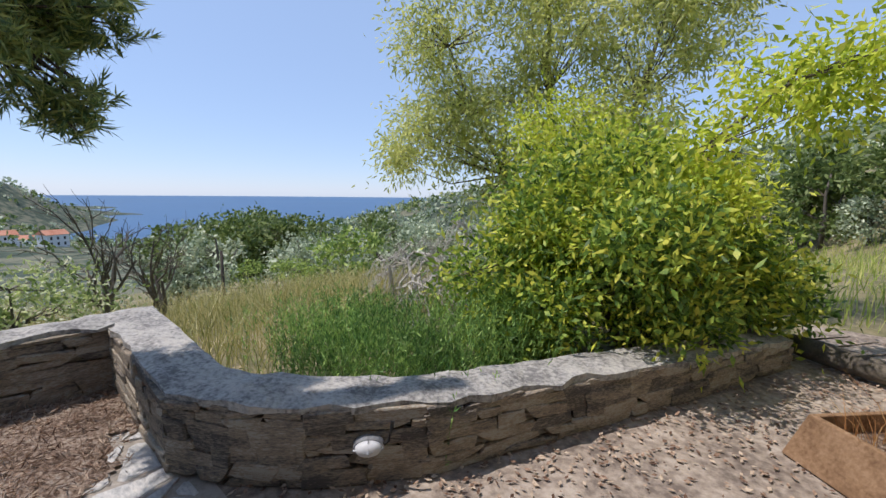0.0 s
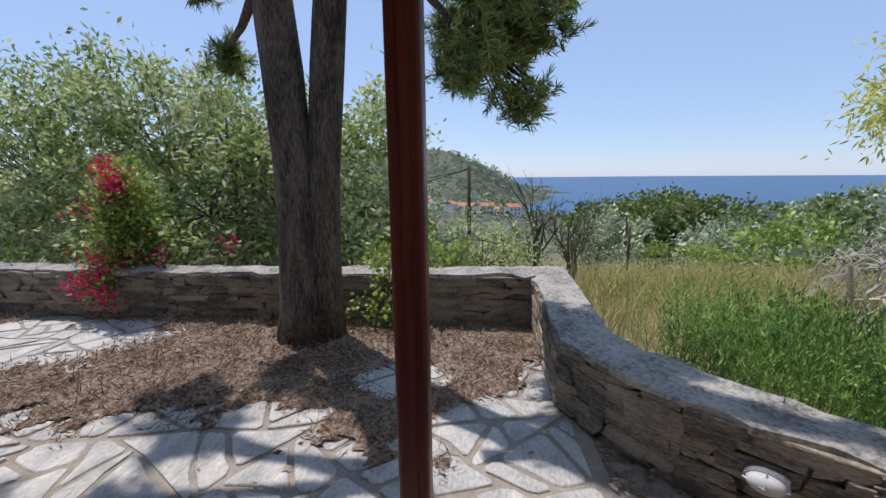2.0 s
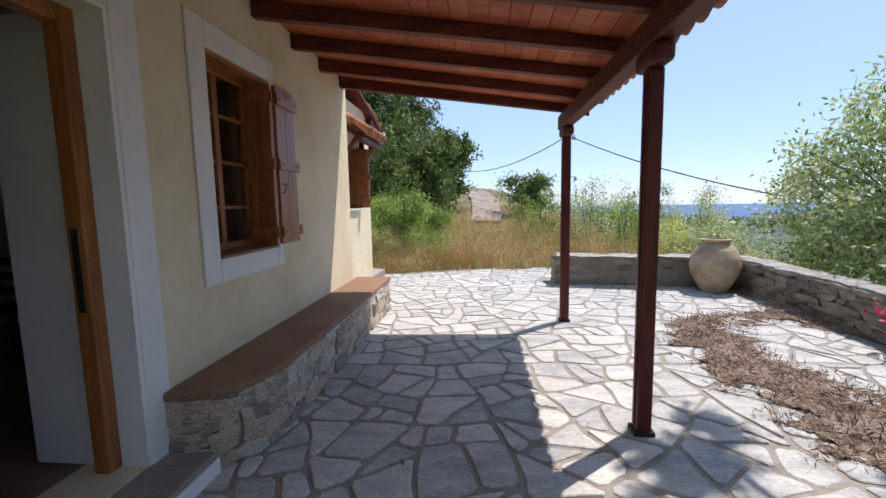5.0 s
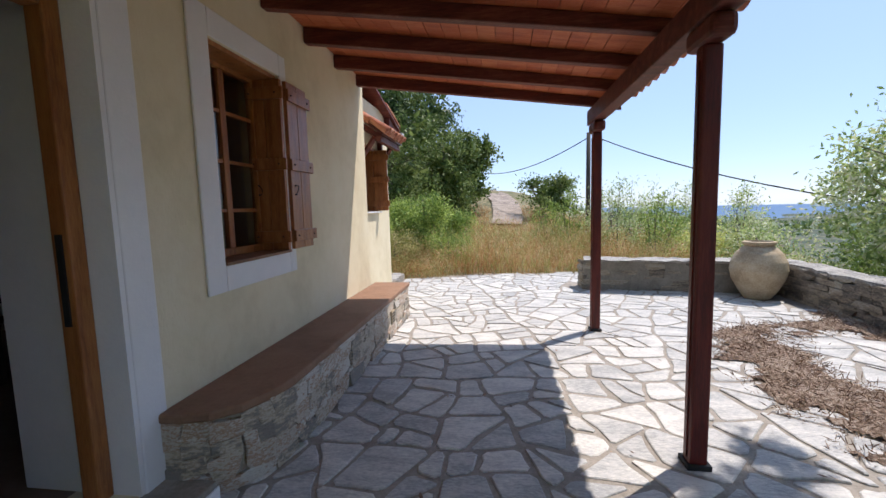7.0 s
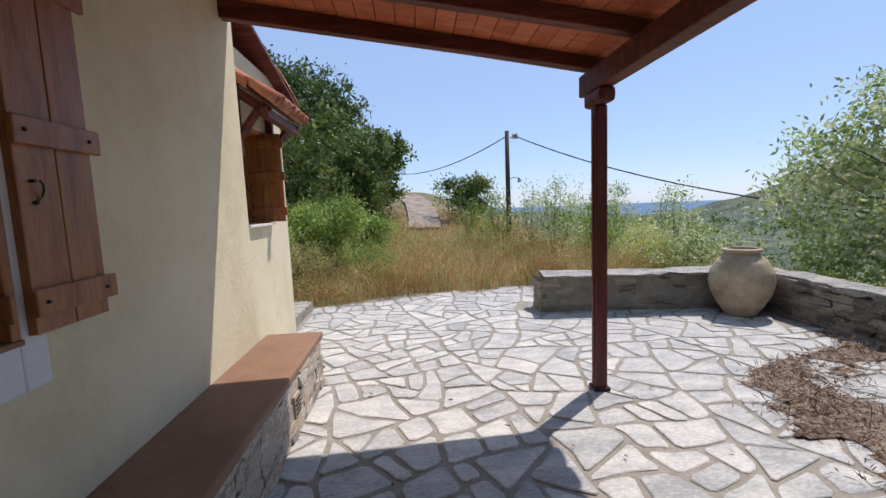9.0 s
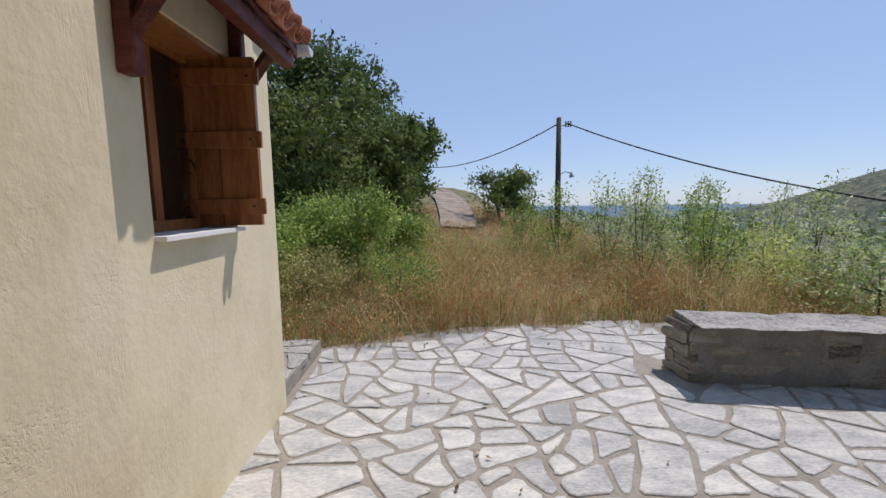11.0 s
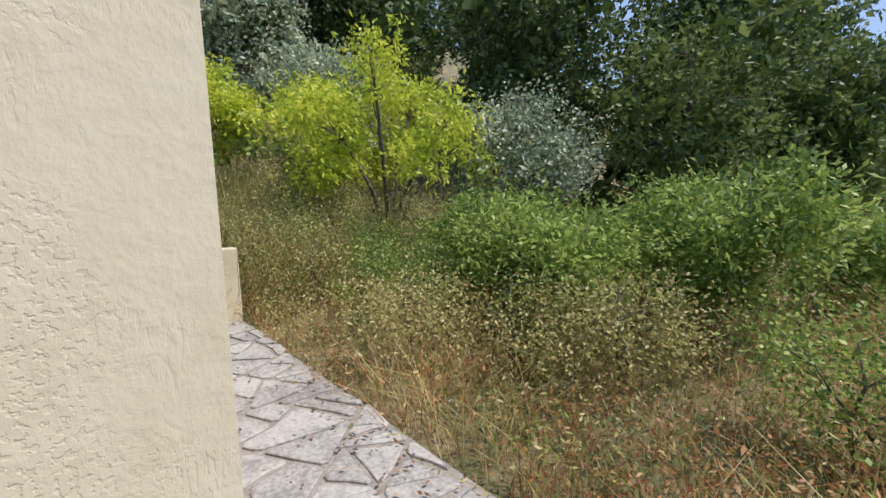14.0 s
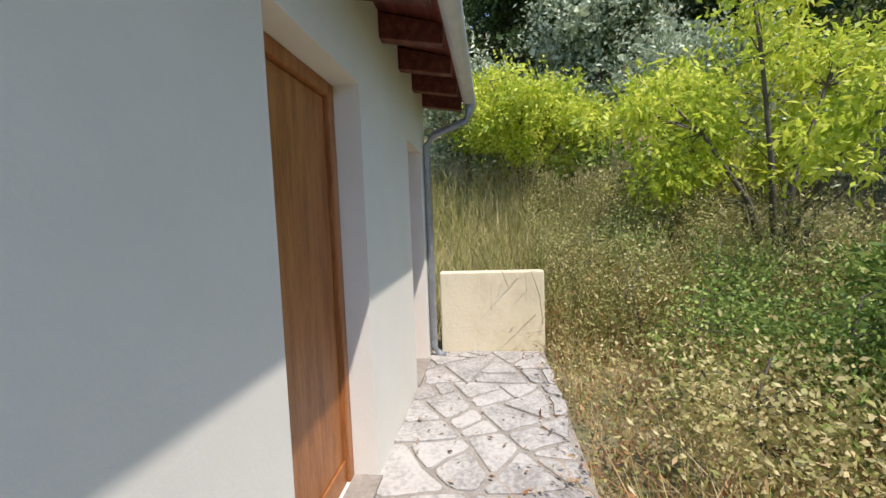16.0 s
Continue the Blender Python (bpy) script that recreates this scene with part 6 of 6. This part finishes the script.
def halve(poly, nx, ny, c):
    """The part of a convex stone on the near side of a line."""
    out = []
    for k in range(len(poly)):
        a_, b_ = poly[k], poly[(k + 1) % len(poly)]
        da, db = nx * a_[0] + ny * a_[1] - c, nx * b_[0] + ny * b_[1] - c
        if da <= 0:
            out.append(a_)
        if da * db < 0:
            f = da / (da - db)
            out.append((a_[0] + (b_[0] - a_[0]) * f, a_[1] + (b_[1] - a_[1]) * f))
    return out


def break_up(poly, size, rng):
    """Break a slab across its length by slanting cuts, down to paving stones."""
    if area(poly) < size * rng.uniform(0.6, 1.9):
        return [poly]
    P = np.array(poly)
    m = P.mean(0)
    w, v = np.linalg.eigh(np.cov((P - m).T))
    g = math.atan2(v[1, 1], v[0, 1]) + rng.normal(0, 0.20)
    nx, ny = math.cos(g), math.sin(g)
    spread_ = (P - m) @ np.array([nx, ny])
    c = nx * m[0] + ny * m[1] + rng.uniform(-0.16, 0.16) * (spread_.max() - spread_.min())
    return [q for part in (halve(poly, nx, ny, c), halve(poly, -nx, -ny, -c)) if len(part) > 2 for q in break_up(part, size, rng)]


def draw_in(poly, gap):
    """Leave half a joint all round."""
    out = list(poly)
    m = np.mean(np.array(poly), 0)
    for p, q in zip(poly, poly[1:] + poly[:1]):
        d = np.array([q[1] - p[1], p[0] - q[0]])
        L = np.linalg.norm(d)
        if L < 1e-6:
            continue
        d = d / L
        c = d @ np.array(p)
        if d @ m > c:
            d, c = -d, -c
        out = halve(out, d[0], d[1], c - gap)
        if len(out) < 3:
            break
    return out


def slab(a, poly, centre, z, rng):
    """A stone with a chamfered, slightly tilted top."""
    n = len(poly)
    tx, ty = rng.normal(0, 0.006, 2)
    lift = rng.uniform(-0.003, 0.004)
    top, mid, bot = [], [], []
    for (x, y) in poly:
        dx, dy = x - centre[0], y - centre[1]
        L = max(math.hypot(dx, dy), 1e-4)
        s_ = 1 - 0.008 / L
        e = z + lift + tx * dx + ty * dy
        top.append((centre[0] + dx * s_, centre[1] + dy * s_, e))
        mid.append((x, y, e - 0.005))
        bot.append((x, y, z - 0.05))
    a.add(top + mid + bot, [tuple(range(n))] + [(n + k, n + (k + 1) % n, (k + 1) % n, k) for k in range(n)] + [(2 * n + k, 2 * n + (k + 1) % n, n + (k + 1) % n, n + k) for k in range(n)])


def pave(parent, x0, x1, y0, y1, sx, sy, bound, keep, z, seed, limit, near, mat=FLAG):
    rng = np.random.default_rng(seed)
    got = []
    for poly in break_up([(x0, y0), (x1, y0), (x1, y1), (x0, y1)], sx * sy, rng):
        for nx, ny, c in bound:
            poly = halve(poly, nx, ny, c)
            if len(poly) < 3:
                break
        if len(poly) < 3:
            continue
        poly = draw_in(poly, rng.uniform(0.010, 0.019))
        if len(poly) >= 3 and area(poly) > 0.006:
            p = np.mean(np.array(poly), 0)
            if keep(*p):
                got.append((p, poly))
    got.sort(key=lambda g: near(g[0]))
    rest = Acc()
    for k, (p, poly) in enumerate(got):
        # knock the corners about a little so that edges are not ruled
        rough = []
        for m in range(len(poly)):
            a_, b_ = np.array(poly[m]), np.array(poly[(m + 1) % len(poly)])
            L = np.linalg.norm(b_ - a_)
            if L < 0.02:
                continue
            rough.append(tuple(a_ + (b_ - a_) * min(0.2, 0.03 / L)))
            if L > 0.12:
                t_ = np.array([-(b_ - a_)[1], (b_ - a_)[0]]) / L
                rough.append(tuple(a_ + (b_ - a_) * rng.uniform(0.35, 0.65) + t_ * rng.uniform(-0.004, 0.010)))
            rough.append(tuple(b_ - (b_ - a_) * min(0.2, 0.03 / L)))
        rough = [(x + 0.02 * math.sin(y * 9.0 + 2 * math.sin(x * 3.1)) + 0.03 * math.sin(y * 3.0 + x), y + 0.02 * math.sin(x * 8.3 + 1.7 * math.sin(y * 3.7)) + 0.03 * math.sin(x * 3.3)) for x, y in rough]
        if len(rough) < 3:
            continue
        if k < limit:
            a = Acc()
            slab(a, rough, p, z, rng)
            adopt(parent, put("paving_stone", a, mat))
        else:
            slab(rest, rough, p, z, rng)
    if rest.v:
        ob = put("paving_stones", rest, mat)
        tagged(ob, kind="stuff")
        adopt(parent, ob)


def on_terrace(x, y):
    if x < -4.0 + (0.02 * y) * -1 or x > 1.85 or y > 0.62:
        return False
    if y < -7.25 and x < -1.25 and y > -7.75:
        return False
    if x > 1.55 and y > -5.35:
        return False
    if y < -7.75 and x < -1.9:
        return False
    # the litter bed round the pine has no stones
    return y > float(edge(np.array(x))) - 0.02


pave(terrace, -4.3, 2.1, -9.1, 0.8, 0.33, 0.30, [(1, 0, 1.83), (0, 1, 0.66)], on_terrace, 0.0, 31, 300, lambda p: abs(p[0] - 0.2) + 0.35 * abs(p[1] + 4.5))
pave(walkway, 1.86, 6.3, -8.3, -6.9, 0.40, 0.34, [(-1, 0, -1.87), (0, -1, 8.2), (0, 1, -7.02), (1, 0, 6.15)], lambda x, y: True, 0.132, 32, 60, lambda p: p[0], PATHFLAG)
